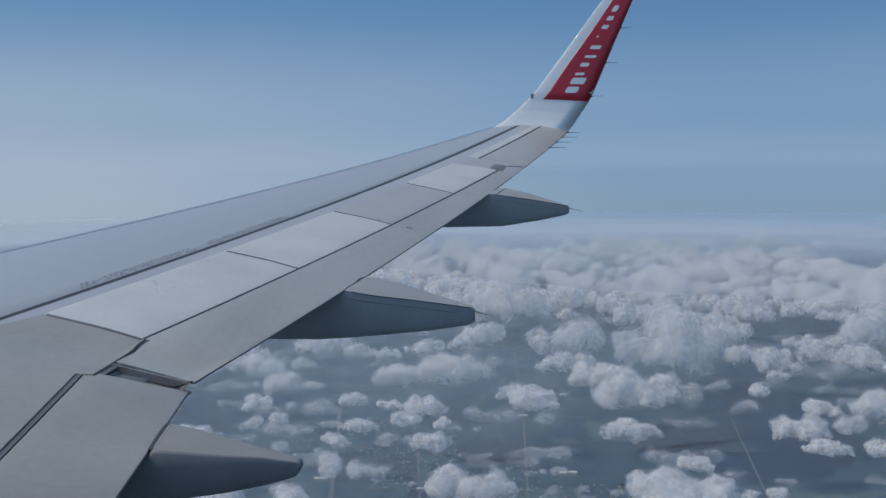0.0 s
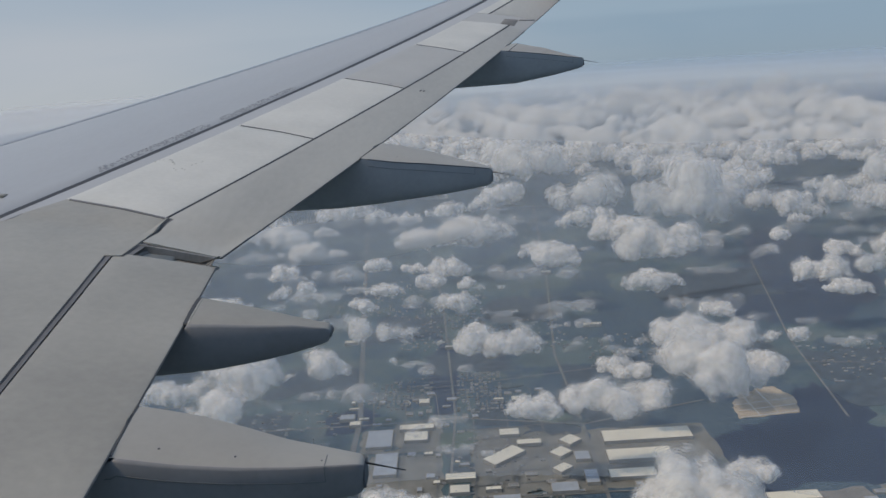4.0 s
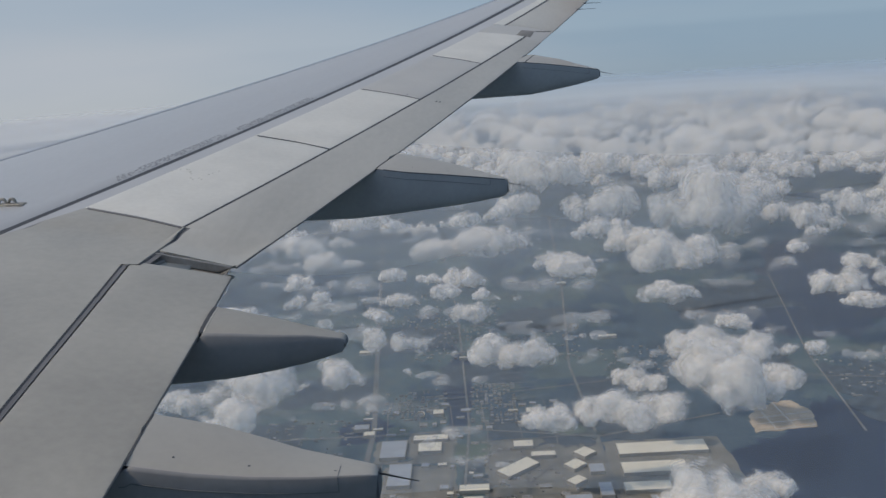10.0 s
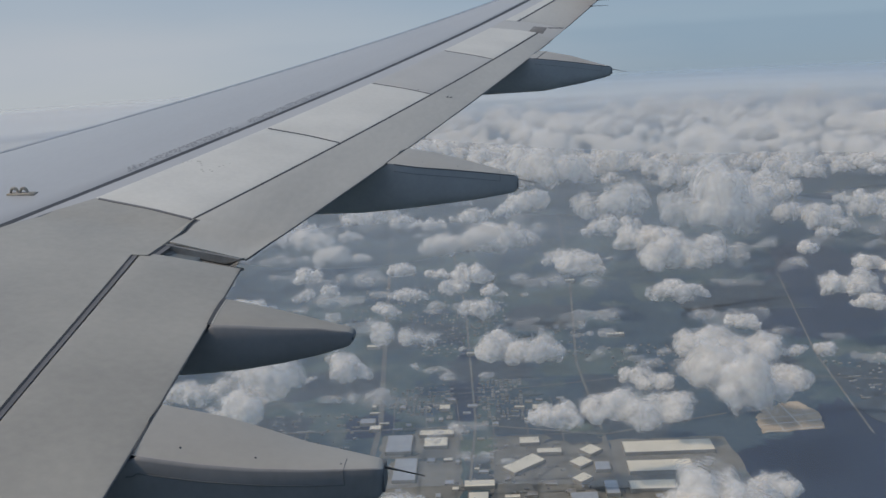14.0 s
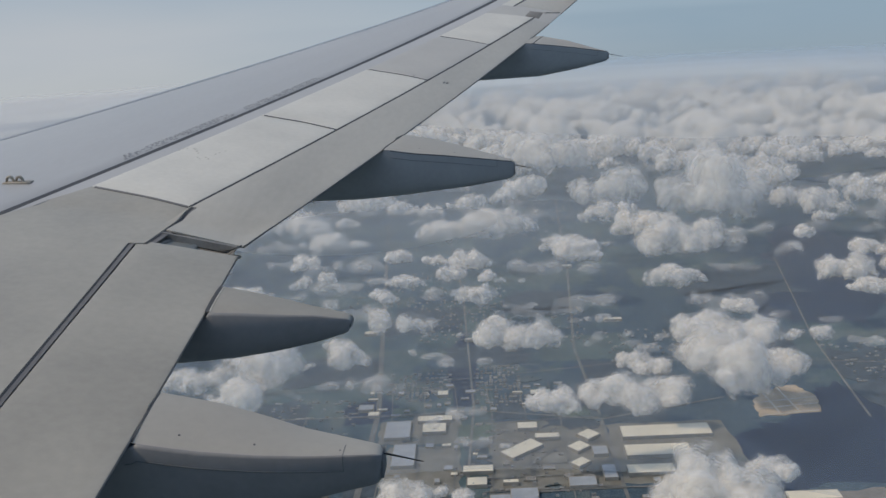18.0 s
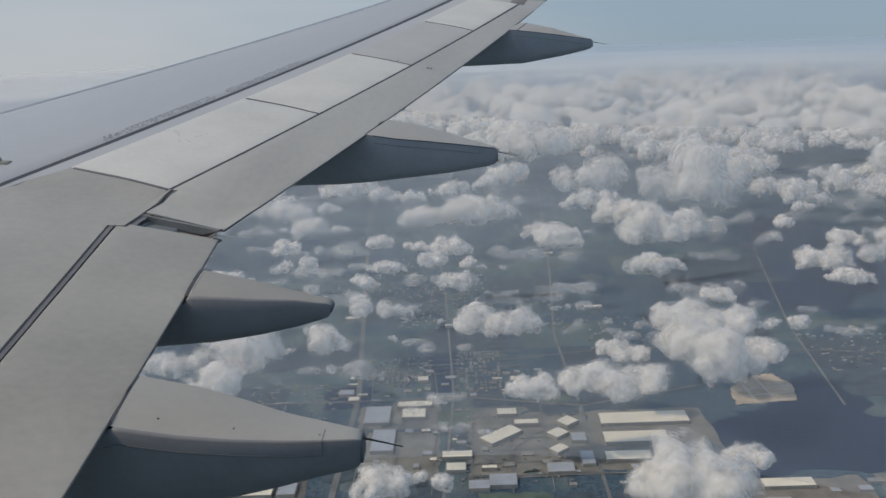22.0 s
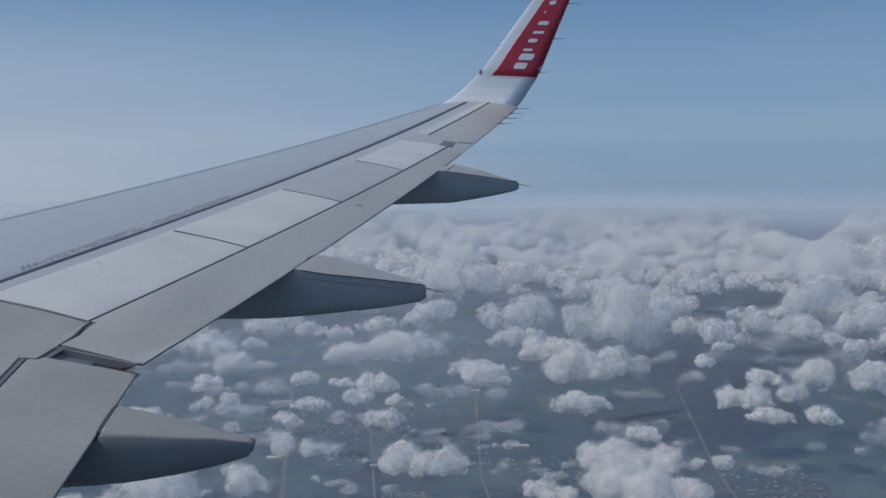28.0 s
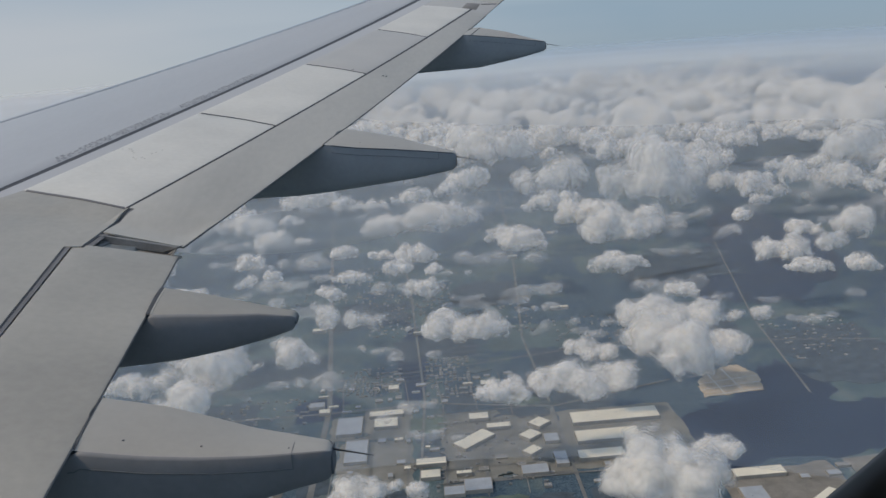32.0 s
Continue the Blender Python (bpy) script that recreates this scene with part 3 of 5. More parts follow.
def hull_skin(name, rad, mat, flip):
    verts, faces = [], []
    # unseen window bays and open ends, added to let daylight into the cabin
    bays = [2.6 + 0.95 * k for k in range(14)]
    xs = sorted([X0, OX0 - 0.2, OX1 + 0.2, X1] + [b + d for b in bays for d in (-0.18, 0.18) if not OX0 - 0.3 < b + d < OX1 + 0.3])
    angs = sorted([2 * math.pi * k / 48 for k in range(48)] + [math.asin((OZ0 - 0.2 - CZ) / rad), math.asin((OZ1 + 0.2 - CZ) / rad)])
    n = len(angs)
    lo, hi = math.asin((OZ0 - 0.2 - CZ) / rad), math.asin((OZ1 + 0.2 - CZ) / rad)
    for x in xs:
        verts += [(x, rad * math.cos(a), CZ + rad * math.sin(a)) for a in angs]
    for j in range(len(xs) - 1):
        for i in range(n):
            q = (i + 1) % n
            mid = (angs[i] + angs[q]) / 2
            here = (xs[j] + xs[j + 1]) / 2
            if abs(here - (OX0 + OX1) / 2) < 0.1 and q > i and lo < mid < hi:
                continue
            if xs[j + 1] - xs[j] < 0.37 and (lo < math.pi - mid < hi or q > i and lo < mid < hi and abs(here - 8.35) > 0.9):
                continue
            faces.append((j * n + i, j * n + q, (j + 1) * n + q, (j + 1) * n + i))
    return mesh(name, verts, faces, mat, False, hull)


hull_skin("outer_skin", RAD, M_HULL, False)
hull_skin("cabin_liner", 1.84, M_LINER, True)


def opening(grow, y, n=10):
    pts = []
    cx = ((OX1 - RC, OZ1 - RC, 0), (OX0 + RC, OZ1 - RC, 90), (OX0 + RC, OZ0 + RC, 180), (OX1 - RC, OZ0 + RC, 270))
    for x, z, a0 in cx:
        for k in range(n + 1):
            a = radians(a0 + 90 * k / n)
            pts.append((x + (RC + grow) * math.cos(a), y, z + (RC + grow) * math.sin(a)))
    return pts


window = thing("window_1", "rounded cabin window with a black rubber seal", "window", kind="structure")


def band(name, rings, mat, parent, label=""):
    n = len(rings[0])
    verts = [p for r in rings for p in r]
    faces = [(j * n + i, j * n + (i + 1) % n, (j + 1) * n + (i + 1) % n, (j + 1) * n + i) for j in range(len(rings) - 1) for i in range(n)]
    return mesh(name, verts, faces, mat, True, parent, label)


band("window_seal", [opening(0.010, 1.846), opening(0.002, 1.847), opening(0.0, 1.850), opening(0.002, 1.854), opening(0.012, 1.856)], M_SEAL, window, "black rubber seal")
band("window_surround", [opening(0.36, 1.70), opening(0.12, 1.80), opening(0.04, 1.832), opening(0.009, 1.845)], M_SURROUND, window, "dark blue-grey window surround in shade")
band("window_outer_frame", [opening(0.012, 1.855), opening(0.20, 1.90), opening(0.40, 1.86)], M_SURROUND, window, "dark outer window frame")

# ---------------------------------------------------------------- the land below, on a model scale of about 1 to 6.5
GZ = -200.0
M_LAND = bpy.data.materials.new("haze_blue_woods_and_fields")
M_LAND.use_nodes = True
nt = M_LAND.node_tree
n, l = nt.nodes, nt.links
tc = n.new("ShaderNodeTexCoord")
base = n["Principled BSDF"]
base.inputs["Roughness"].default_value = 0.95
base.inputs["Specular IOR Level"].default_value = 0.1


def land_noise(scale, detail, rough=0.55):
    t = n.new("ShaderNodeTexNoise")
    t.inputs["Scale"].default_value, t.inputs["Detail"].default_value, t.inputs["Roughness"].default_value = scale, detail, rough
    l.new(tc.outputs["Object"], t.inputs[0])
    return t


def ramp_of(source, *stops):
    r = n.new("ShaderNodeValToRGB")
    r.color_ramp.elements[0].position, r.color_ramp.elements[0].color = stops[0][0], (*stops[0][1], 1)
    r.color_ramp.elements[1].position, r.color_ramp.elements[1].color = stops[-1][0], (*stops[-1][1], 1)
    for p, c in stops[1:-1]:
        r.color_ramp.elements.new(p).color = (*c, 1)
    l.new(source, r.inputs[0])
    return r


def blend(fac, a, b):
    m = n.new("ShaderNodeMix")
    m.data_type = "RGBA"
    l.new(fac, m.inputs["Factor"]), l.new(a, m.inputs["A"]), l.new(b, m.inputs["B"])
    return m.outputs["Result"]


broad = land_noise(0.006, 4)
mid = land_noise(0.045, 6, 0.62)
fine = land_noise(0.32, 7, 0.78)
# the blue of distant haze is painted into the woods' and fields' base colours
woods = ramp_of(fine.outputs[0], (0.35, (0.040, 0.076, 0.114)), (0.65, (0.106, 0.152, 0.186)))
fields = ramp_of(mid.outputs[0], (0.35, (0.074, 0.120, 0.138)), (0.5, (0.106, 0.154, 0.166)), (0.65, (0.150, 0.184, 0.188)))
vor = n.new("ShaderNodeTexVoronoi")
vor.inputs["Scale"].default_value = 0.05
vor.distance = "CHEBYCHEV"
l.new(tc.outputs["Object"], vor.inputs[0])
pick = n.new("ShaderNodeMath")
pick.operation = "MULTIPLY_ADD"
pick.inputs[1].default_value = 0.25
l.new(vor.outputs["Color"], pick.inputs[0]), l.new(broad.outputs[0], pick.inputs[2])
step = n.new("ShaderNodeMapRange")
step.inputs["From Min"].default_value, step.inputs["From Max"].default_value = 0.60, 0.67
l.new(pick.outputs[0], step.inputs[0])
crowns = land_noise(1.3, 4, 0.7)
speck = n.new("ShaderNodeMapRange")
speck.inputs["From Min"].default_value, speck.inputs["From Max"].default_value = 0.34, 0.66
speck.inputs["To Min"].default_value, speck.inputs["To Max"].default_value = 0.62, 1.38
l.new(crowns.outputs[0], speck.inputs[0])
shade = n.new("ShaderNodeVectorMath")
shade.operation = "SCALE"
l.new(blend(step.outputs[0], woods.outputs[0], fields.outputs[0]), shade.inputs[0]), l.new(speck.outputs[0], shade.inputs["Scale"])
l.new(shade.outputs[0], base.inputs["Base Color"])

M_WATER = material("dark_blue_lake_water", (0.018, 0.036, 0.075), 0.3, vary=0.2, scale=0.02, fine=0.4)
M_WATER.node_tree.nodes["Principled BSDF"].inputs["Specular IOR Level"].default_value = 0.1
M_ASPHALT = material("grey_asphalt_lots", (0.215, 0.21, 0.192), 0.9, vary=0.25, scale=0.1, fine=1.5)
M_CONCRETE = material("pale_concrete_roads", (0.185, 0.19, 0.19), 0.9, vary=0.3, scale=0.1, fine=1.0)
M_ROOF = material("cream_membrane_roof", (0.78, 0.72, 0.60), 0.7, vary=0.08, scale=0.12, fine=1.2)
M_ROOF_GREY = material("blue_grey_metal_roof", (0.36, 0.39, 0.43), 0.6, vary=0.15, scale=0.2, fine=1.5)
M_WALL = material("tan_concrete_wall", (0.36, 0.33, 0.29), 0.9, vary=0.15, scale=0.4)
M_SAND = material("bare_tan_earth", (0.46, 0.37, 0.28), 0.95, vary=0.35, scale=0.08, fine=0.7)
M_PATH = material("white_gravel_track", (0.55, 0.50, 0.44), 0.95, vary=0.15, scale=0.3)
M_TOWN = material("town_roofs", (0.22, 0.22, 0.23), 0.9, vary=0.4, scale=0.08, fine=2, spread=(0.46, 0.455, 0.44))
# tree crowns and fields carry the same painted haze blue
M_GROVE = material("haze_tinted_tree_crowns", (0.105, 0.14, 0.155), 0.95, vary=0.4, scale=0.4, fine=3.0, bump=0.2)
M_GRASS = material("haze_tinted_field", (0.098, 0.142, 0.146), 0.95, vary=0.3, scale=0.05, fine=0.8)

# one sheet to the horizon, ringed so that it stays light
verts, faces = [(0, 0, GZ)], []
radii = [150, 400, 900, 2000, 4600, 9000]
for r in radii:
    verts += [(r * math.cos(2 * math.pi * k / 64), r * math.sin(2 * math.pi * k / 64), GZ) for k in range(64)]
for k in range(64):
    faces.append((0, 1 + k, 1 + (k + 1) % 64))
    for j in range(len(radii) - 1):
        a, b = 1 + j * 64, 1 + (j + 1) * 64
        faces.append((a + k, b + k, b + (k + 1) % 64, a + (k + 1) % 64))
tagged(mesh("ground", verts, faces, M_LAND), "dark wooded lowland with fields, far below, tinted haze blue", "ground", kind="structure")


def patch(name, pts, mat, z, label, category, kind="structure", wobble=0.0, seed=0, group=""):
    """A flat piece of land cover with an uneven outline."""
    rr = random.Random(seed)
    out = []
    for a, b in zip(pts, pts[1:] + pts[:1]):
        steps = 8 if wobble else 1
        for k in range(steps):
            f = k / steps
            out.append((a[0] + (b[0] - a[0]) * f + rr.uniform(-wobble, wobble), a[1] + (b[1] - a[1]) * f + rr.uniform(-wobble, wobble)))
    m = len(out)
    verts = [(x, y, GZ + z) for x, y in out] + [(x, y, GZ - 0.1) for x, y in out]
    faces = [tuple(range(m))] + [(k, (k + 1) % m, m + (k + 1) % m, m + k) for k in range(m)]
    return tagged(mesh(name, verts, faces, mat), label, category, group, kind)


def box_pts(x0, x1, y0, y1):
    return [(x0, y0), (x1, y0), (x1, y1), (x0, y1)]


ROADS = []


def road(name, pts, w, mat=M_CONCRETE, z=0.24, label="thin pale road across the land"):
    ROADS.append(name)
    z += 0.012 * len(ROADS)
    verts, faces = [], []
    for i, p in enumerate(pts):
        a, b = Vector(pts[max(0, i - 1)]), Vector(pts[min(len(pts) - 1, i + 1)])
        d = (b - a).normalized()
        s = Vector((-d.y, d.x)) * w / 2
        verts += [(p[0] + s.x, p[1] + s.y, GZ + z), (p[0] - s.x, p[1] - s.y, GZ + z)]
    faces = [(2 * i, 2 * i + 1, 2 * i + 3, 2 * i + 2) for i in range(len(pts) - 1)]
    return tagged(mesh(name, verts, faces, mat), label, "road", kind="structure")


# lakes and river arms
patch("lake", [(84, 345), (118, 335), (150, 350), (190, 380), (215, 430), (190, 455), (150, 410), (120, 395), (105, 372)], M_WATER, 0.04, "dark blue lake between the works and the earth site", "lake", wobble=4, seed=1)
patch("river", [(180, 560), (240, 540), (300, 600), (330, 720), (290, 820), (250, 760), (230, 680), (190, 640)], M_WATER, 0.04, "broad dark blue river reach", "river", wobble=7, seed=2)
patch("pond", [(-70, 425), (-50, 427), (-42, 445), (-52, 458), (-72, 450)], M_WATER, 0.04, "small dark pond", "pond", wobble=1.5, seed=3)
patch("lake", [(-260, 620), (-180, 600), (-150, 650), (-200, 700), (-270, 690)], M_WATER, 0.04, "dark lake among the woods", "lake", wobble=6, seed=4)
patch("channel", [(-14, 440), (-3, 441), (2, 520), (-8, 560), (-18, 520)], M_WATER, 0.05, "narrow dark channel", "channel", wobble=1.5, seed=6)
# fields
for k, (x, y, w, h) in enumerate([(38, 500, 60, 45), (-60, 560, 70, 30), (120, 640, 60, 50), (-120, 520, 50, 40), (10, 660, 80, 40), (60, 800, 120, 60), (-90, 760, 90, 60)]):
    patch("field", box_pts(x, x + w, y, y + h), M_GRASS, 0.03, "flat pale field with a haze-blue tint", "field", wobble=2.5, seed=20 + k, group="fields")
# works quarter: paved lots
for k, (x0, x1, y0, y1) in enumerate([(64, 122, 355, 414), (5, 64, 352, 422), (-50, -32, 402, 428), (-34, -8, 400, 434), (-44, -8, 352, 398), (-252, -160, 395, 462)]):
    patch("paved_lot", box_pts(x0, x1, y0, y1), M_ASPHALT, 0.05 + 0.012 * k, "grey paved yard round the sheds", "yard", wobble=1.2, seed=40 + k, group="yards")


def shed(x0, x1, y0, y1, turn=0.0, roof=M_ROOF, high=1.9, label="long low shed with a flat cream roof"):
    """Flat-roofed industrial shed: walls, parapet, roof deck, rooflights or plant, dock doors."""
    w, h = x1 - x0, y1 - y0
    root = thing("warehouse", label, "building", "industrial sheds")
    root.matrix_basis = pose((x0 + x1) / 2, (y0 + y1) / 2, GZ + 0.02, 0, 0, turn)
    a, b = w / 2, h / 2
    o = [(-a, -b), (a, -b), (a, b), (-a, b)]
    i = [(-a + 0.25, -b + 0.25), (a - 0.25, -b + 0.25), (a - 0.25, b - 0.25), (-a + 0.25, b - 0.25)]
    v = [(x, y, 0) for x, y in o] + [(x, y, high) for x, y in o] + [(x, y, high) for x, y in i] + [(x, y, high - 0.12) for x, y in i]
    f = [(k, (k + 1) % 4, 4 + (k + 1) % 4, 4 + k) for k in range(4)] + [(4 + k, 4 + (k + 1) % 4, 8 + (k + 1) % 4, 8 + k) for k in range(4)] + [(8 + k, 8 + (k + 1) % 4, 12 + (k + 1) % 4, 12 + k) for k in range(4)]
    mesh("wall", v, f, M_WALL, False, root)
    v = [(x, y, high - 0.10) for x, y in i]
    for k, (x, y) in enumerate(i):
        v[k] = (x, y, high - 0.10)
    v += [(-a + 0.25, 0, high + 0.03), (a - 0.25, 0, high + 0.03)]
    mesh("roof", v, [(0, 1, 5, 4), (2, 3, 4, 5), (1, 2, 5), (3, 0, 4)], roof, False, root)
    rr = random.Random(int(x0 * 7 + y0))
    for k in range(max(1, min(5, int(w * h / 90)))):
        x, y, s = rr.uniform(-a + 0.8, a - 0.8), rr.uniform(-b + 0.8, b - 0.8), rr.uniform(0.15, 0.3)
        v = [(x + i * s, y + j * s, high - 0.1 + k2) for k2, sh in ((0, 1), (0.3, 1), (0.36, 0.8)) for i, j in ((-sh, -sh), (sh, -sh), (sh, sh), (-sh, sh))]
        f = [(8, 9, 10, 11)] + [(q + m, q + (m + 1) % 4, q + 4 + (m + 1) % 4, q + 4 + m) for q in (0, 4) for m in range(4)]
        mesh("roof_unit", v, f, M_ROOF_GREY, False, root)
    return root


BIG = [(70, 113, 396, 408), (69, 99, 377, 388), (67, 88, 361, 369), (-31, -13, 423, 429), (-28, -16, 410, 420), (29, 40, 451, 457), (28, 40, 399, 404), (20, 30, 410, 417),
       (-5, 4, 356, 363), (11, 18, 357, 360), (-7, 7, 368, 374), (-245, -215, 443, 453), (-198, -160, 410, 421), (-201, -164, 390, 401), (-180, -158, 431, 441)]
ASKEW = [(10, 32, 382, 397), (48, 60, 394, 408), (42, 55, 383, 396), (41, 53, 368, 379), (54, 61, 380, 388), (-41, -30, 376, 398), (-47, -34, 405, 424)]
for r in BIG:
    shed(*r)
for x, y, w, h in ((21, 389, 20, 9), (54, 401, 8.5, 8), (48, 389, 8.5, 7.5), (47, 373.5, 8, 6)):
    shed(x - w / 2, x + w / 2, y - h / 2, y + h / 2, 40, label="cream-roofed shed set askew beside a road")
for r in ((54, 61, 380, 388), (-41, -30, 376, 398), (56, 62, 358, 370), (40, 52, 352, 360), (14, 26, 342, 352), (-47, -34, 405, 424), (5, 14, 340, 347), (-64, -56, 440, 446), (-30, -22, 344, 350)):
    shed(*r, roof=M_ROOF_GREY, label="blue-grey metal roofed shed in the works quarter")
for r in ((-58, -52, 432, 437), (-22, -16, 455, 461), (85, 97, 566, 570), (38, 44, 545, 549), (18, 24, 520, 524), (-8, -2, 540, 543), (172, 178, 470, 474), (70, 78, 700, 705), (-75, -66, 560, 565)):
    shed(*r, label="single pale building standing by itself")

# a wide dark lake beyond the works, and sheds by the western yard
patch("lake", [(126, 374), (134, 352), (170, 347), (236, 350), (262, 380), (240, 402), (214, 398), (176, 404), (146, 396)], M_WATER, 0.035, "wide dark blue lake beyond the works", "lake", wobble=3, seed=8)
M_YARD = material("brown_grey_yard", (0.14, 0.138, 0.132), 0.95, vary=0.25, scale=0.15, fine=1.6)
patch("paved_lot", box_pts(-110, -66, 330, 366), M_YARD, 0.205, "brown-grey yard round the western sheds", "yard", wobble=1.4, seed=144, group="yards")
# the nearest works, south of the lake
M_TAN = material("tan_grey_yard", (0.215, 0.20, 0.18), 0.95, vary=0.3, scale=0.12, fine=1.6)
for k, (x0, x1, y0, y1) in enumerate([(122, 172, 284, 343), (178, 242, 284, 344), (62, 114, 284, 310)]):
    patch("paved_lot", box_pts(x0, x1, y0, y1), M_TAN, 0.215 + 0.004 * k, "tan-grey yard round the nearest sheds", "yard", wobble=1.4, seed=150 + k, group="yards")
SECOND = [(203, 234, 329, 339), (206, 236, 314, 322), (208, 230, 300, 307), (66, 100, 291, 300), (128, 150, 334, 341)]
SECOND_GREY = [(126, 136, 294, 326), (152, 164, 288, 297), (104, 112, 288, 304), (180, 190, 288, 294)]
SECOND_ASKEW = [(159, 312, 15, 11), (187, 333, 8, 6), (187, 322, 8, 7), (196, 318, 6, 5), (190, 306, 9, 6)]
for r in SECOND:
    shed(*r)
for r in SECOND_GREY:
    shed(*r, roof=M_ROOF_GREY, label="blue-grey metal roofed shed in the works quarter")
for x, y, w, h in SECOND_ASKEW:
    shed(x - w / 2, x + w / 2, y - h / 2, y + h / 2, 38, label="cream-roofed shed set askew beside a road")
road("road", [(116, 312), (176, 316), (178, 344), (262, 346)], 1.3)
road("road", [(174, 280), (176, 316)], 1.1)
shed(-104, -80, 340, 350)
for r in ((-100, -92, 354, 361), (-78, -70, 340, 352)):
    shed(*r, roof=M_ROOF_GREY, label="blue-grey metal roofed shed in the works quarter")
road("road", [(118, 290), (118, 326), (121, 372)], 1.0)

# a small white hall with a crescent roof
hall = thing("crescent_hall", "small white hall with a crescent-shaped roof", "building")
hall.matrix_basis = pose(-30, 457, GZ + 0.02, 0, 0, 25)
arc = [radians(-80 + 160 * k / 12) for k in range(13)]
outer, inner = [(3.4 * math.cos(a), 3.4 * math.sin(a)) for a in arc], [(1.5 + 1.5 * math.cos(a), 3.0 * math.sin(a)) for a in arc]
loop = outer + inner[::-1]
mesh("wall", [(x, y, z) for z in (0, 1.3) for x, y in loop], [(k, (k + 1) % 26, 26 + (k + 1) % 26, 26 + k) for k in range(26)], M_WALL, False, hall)
mesh("roof", [(x * 1.02, y * 1.02, 1.32) for x, y in loop] + [(x * 1.02, y * 1.02, 1.5) for x, y in loop], [(k, (k + 1) % 26, 26 + (k + 1) % 26, 26 + k) for k in range(26)] + [(26 + k, 26 + k + 1, 26 + 24 - k, 26 + 25 - k) for k in range(12)], M_ROOF, False, hall)

# dark woods, haze blue put into their colour, and greener grass between the works
M_WOODS = material("haze_tinted_dark_woods", (0.066, 0.090, 0.112), 0.95, vary=0.4, scale=0.15, fine=2.2)
M_MEADOW = material("green_meadow", (0.11, 0.15, 0.125), 0.95, vary=0.3, scale=0.1, fine=1.5)
for k, (x0, x1, y0, y1) in enumerate([(-6, 6, 376, 400), (-60, -46, 352, 376), (34, 62, 412, 446), (66, 100, 416, 446), (-90, -62, 376, 408), (8, 24, 424, 452), (-30, -4, 330, 350), (70, 116, 312, 338),
                                      (-140, -96, 420, 460), (-20, 30, 500, 530), (60, 110, 470, 500), (-110, -60, 480, 520), (120, 190, 500, 550), (20, 70, 590, 640), (-60, -10, 560, 610), (200, 260, 420, 500), (150, 230, 610, 680), (-200, -130, 560, 640), (30, 60, 322, 336), (-66, -40, 300, 326)]):
    patch("woods", box_pts(x0, x1, y0, y1), M_WOODS, 0.09 + 0.004 * k, "dark blue-green patch of dense woods", "woods", wobble=min(x1 - x0, y1 - y0) * 0.13, seed=80 + k, group="woods")
for k, (x0, x1, y0, y1) in enumerate([(-10, 8, 402, 420), (40, 58, 424, 436), (-46, -34, 432, 444), (84, 112, 340, 352), (10, 40, 322, 338)]):
    patch("meadow", box_pts(x0, x1, y0, y1), M_MEADOW, 0.20 + 0.004 * k, "small green meadow beside the yards", "meadow", wobble=1.6, seed=120 + k, group="meadows")

# earth site with tracks
patch("earth_site", [(141, 415), (173, 419), (177, 437), (170, 453), (150, 446), (142, 430)], M_SAND, 0.06, "bare tan earth site laid out in plots", "construction site", wobble=1.2, seed=9)
for pts in ([(142, 416), (172, 420)], [(143, 424), (174, 428)], [(143, 431), (176, 436)], [(152, 416), (151, 445)], [(162, 418), (160, 450)]):
    road("gravel_track", pts, 0.9, M_PATH, 0.24, "white gravel track in the earth site")

# roads
road("road", [(64, 300), (63, 420), (60, 520), (74, 700), (90, 1000)], 1.6)
road("road", [(-6, 330), (-2, 440), (-10, 640), (-30, 900)], 1.4)
road("road", [(-54, 330), (-53, 440), (-66, 600), (-90, 900)], 3.0)
road("road", [(-240, 436), (-50, 434), (0, 436), (64, 420), (130, 440)], 1.4)
road("road", [(-300, 480), (-100, 470), (0, 480), (120, 500), (260, 470)], 1.0)
road("road", [(193, 410), (205, 520), (240, 700)], 1.2)
road("road", [(5, 350), (64, 352), (120, 350)], 1.2)
road("road", [(24, 340), (26, 376), (38, 392), (62, 396)], 1.0)

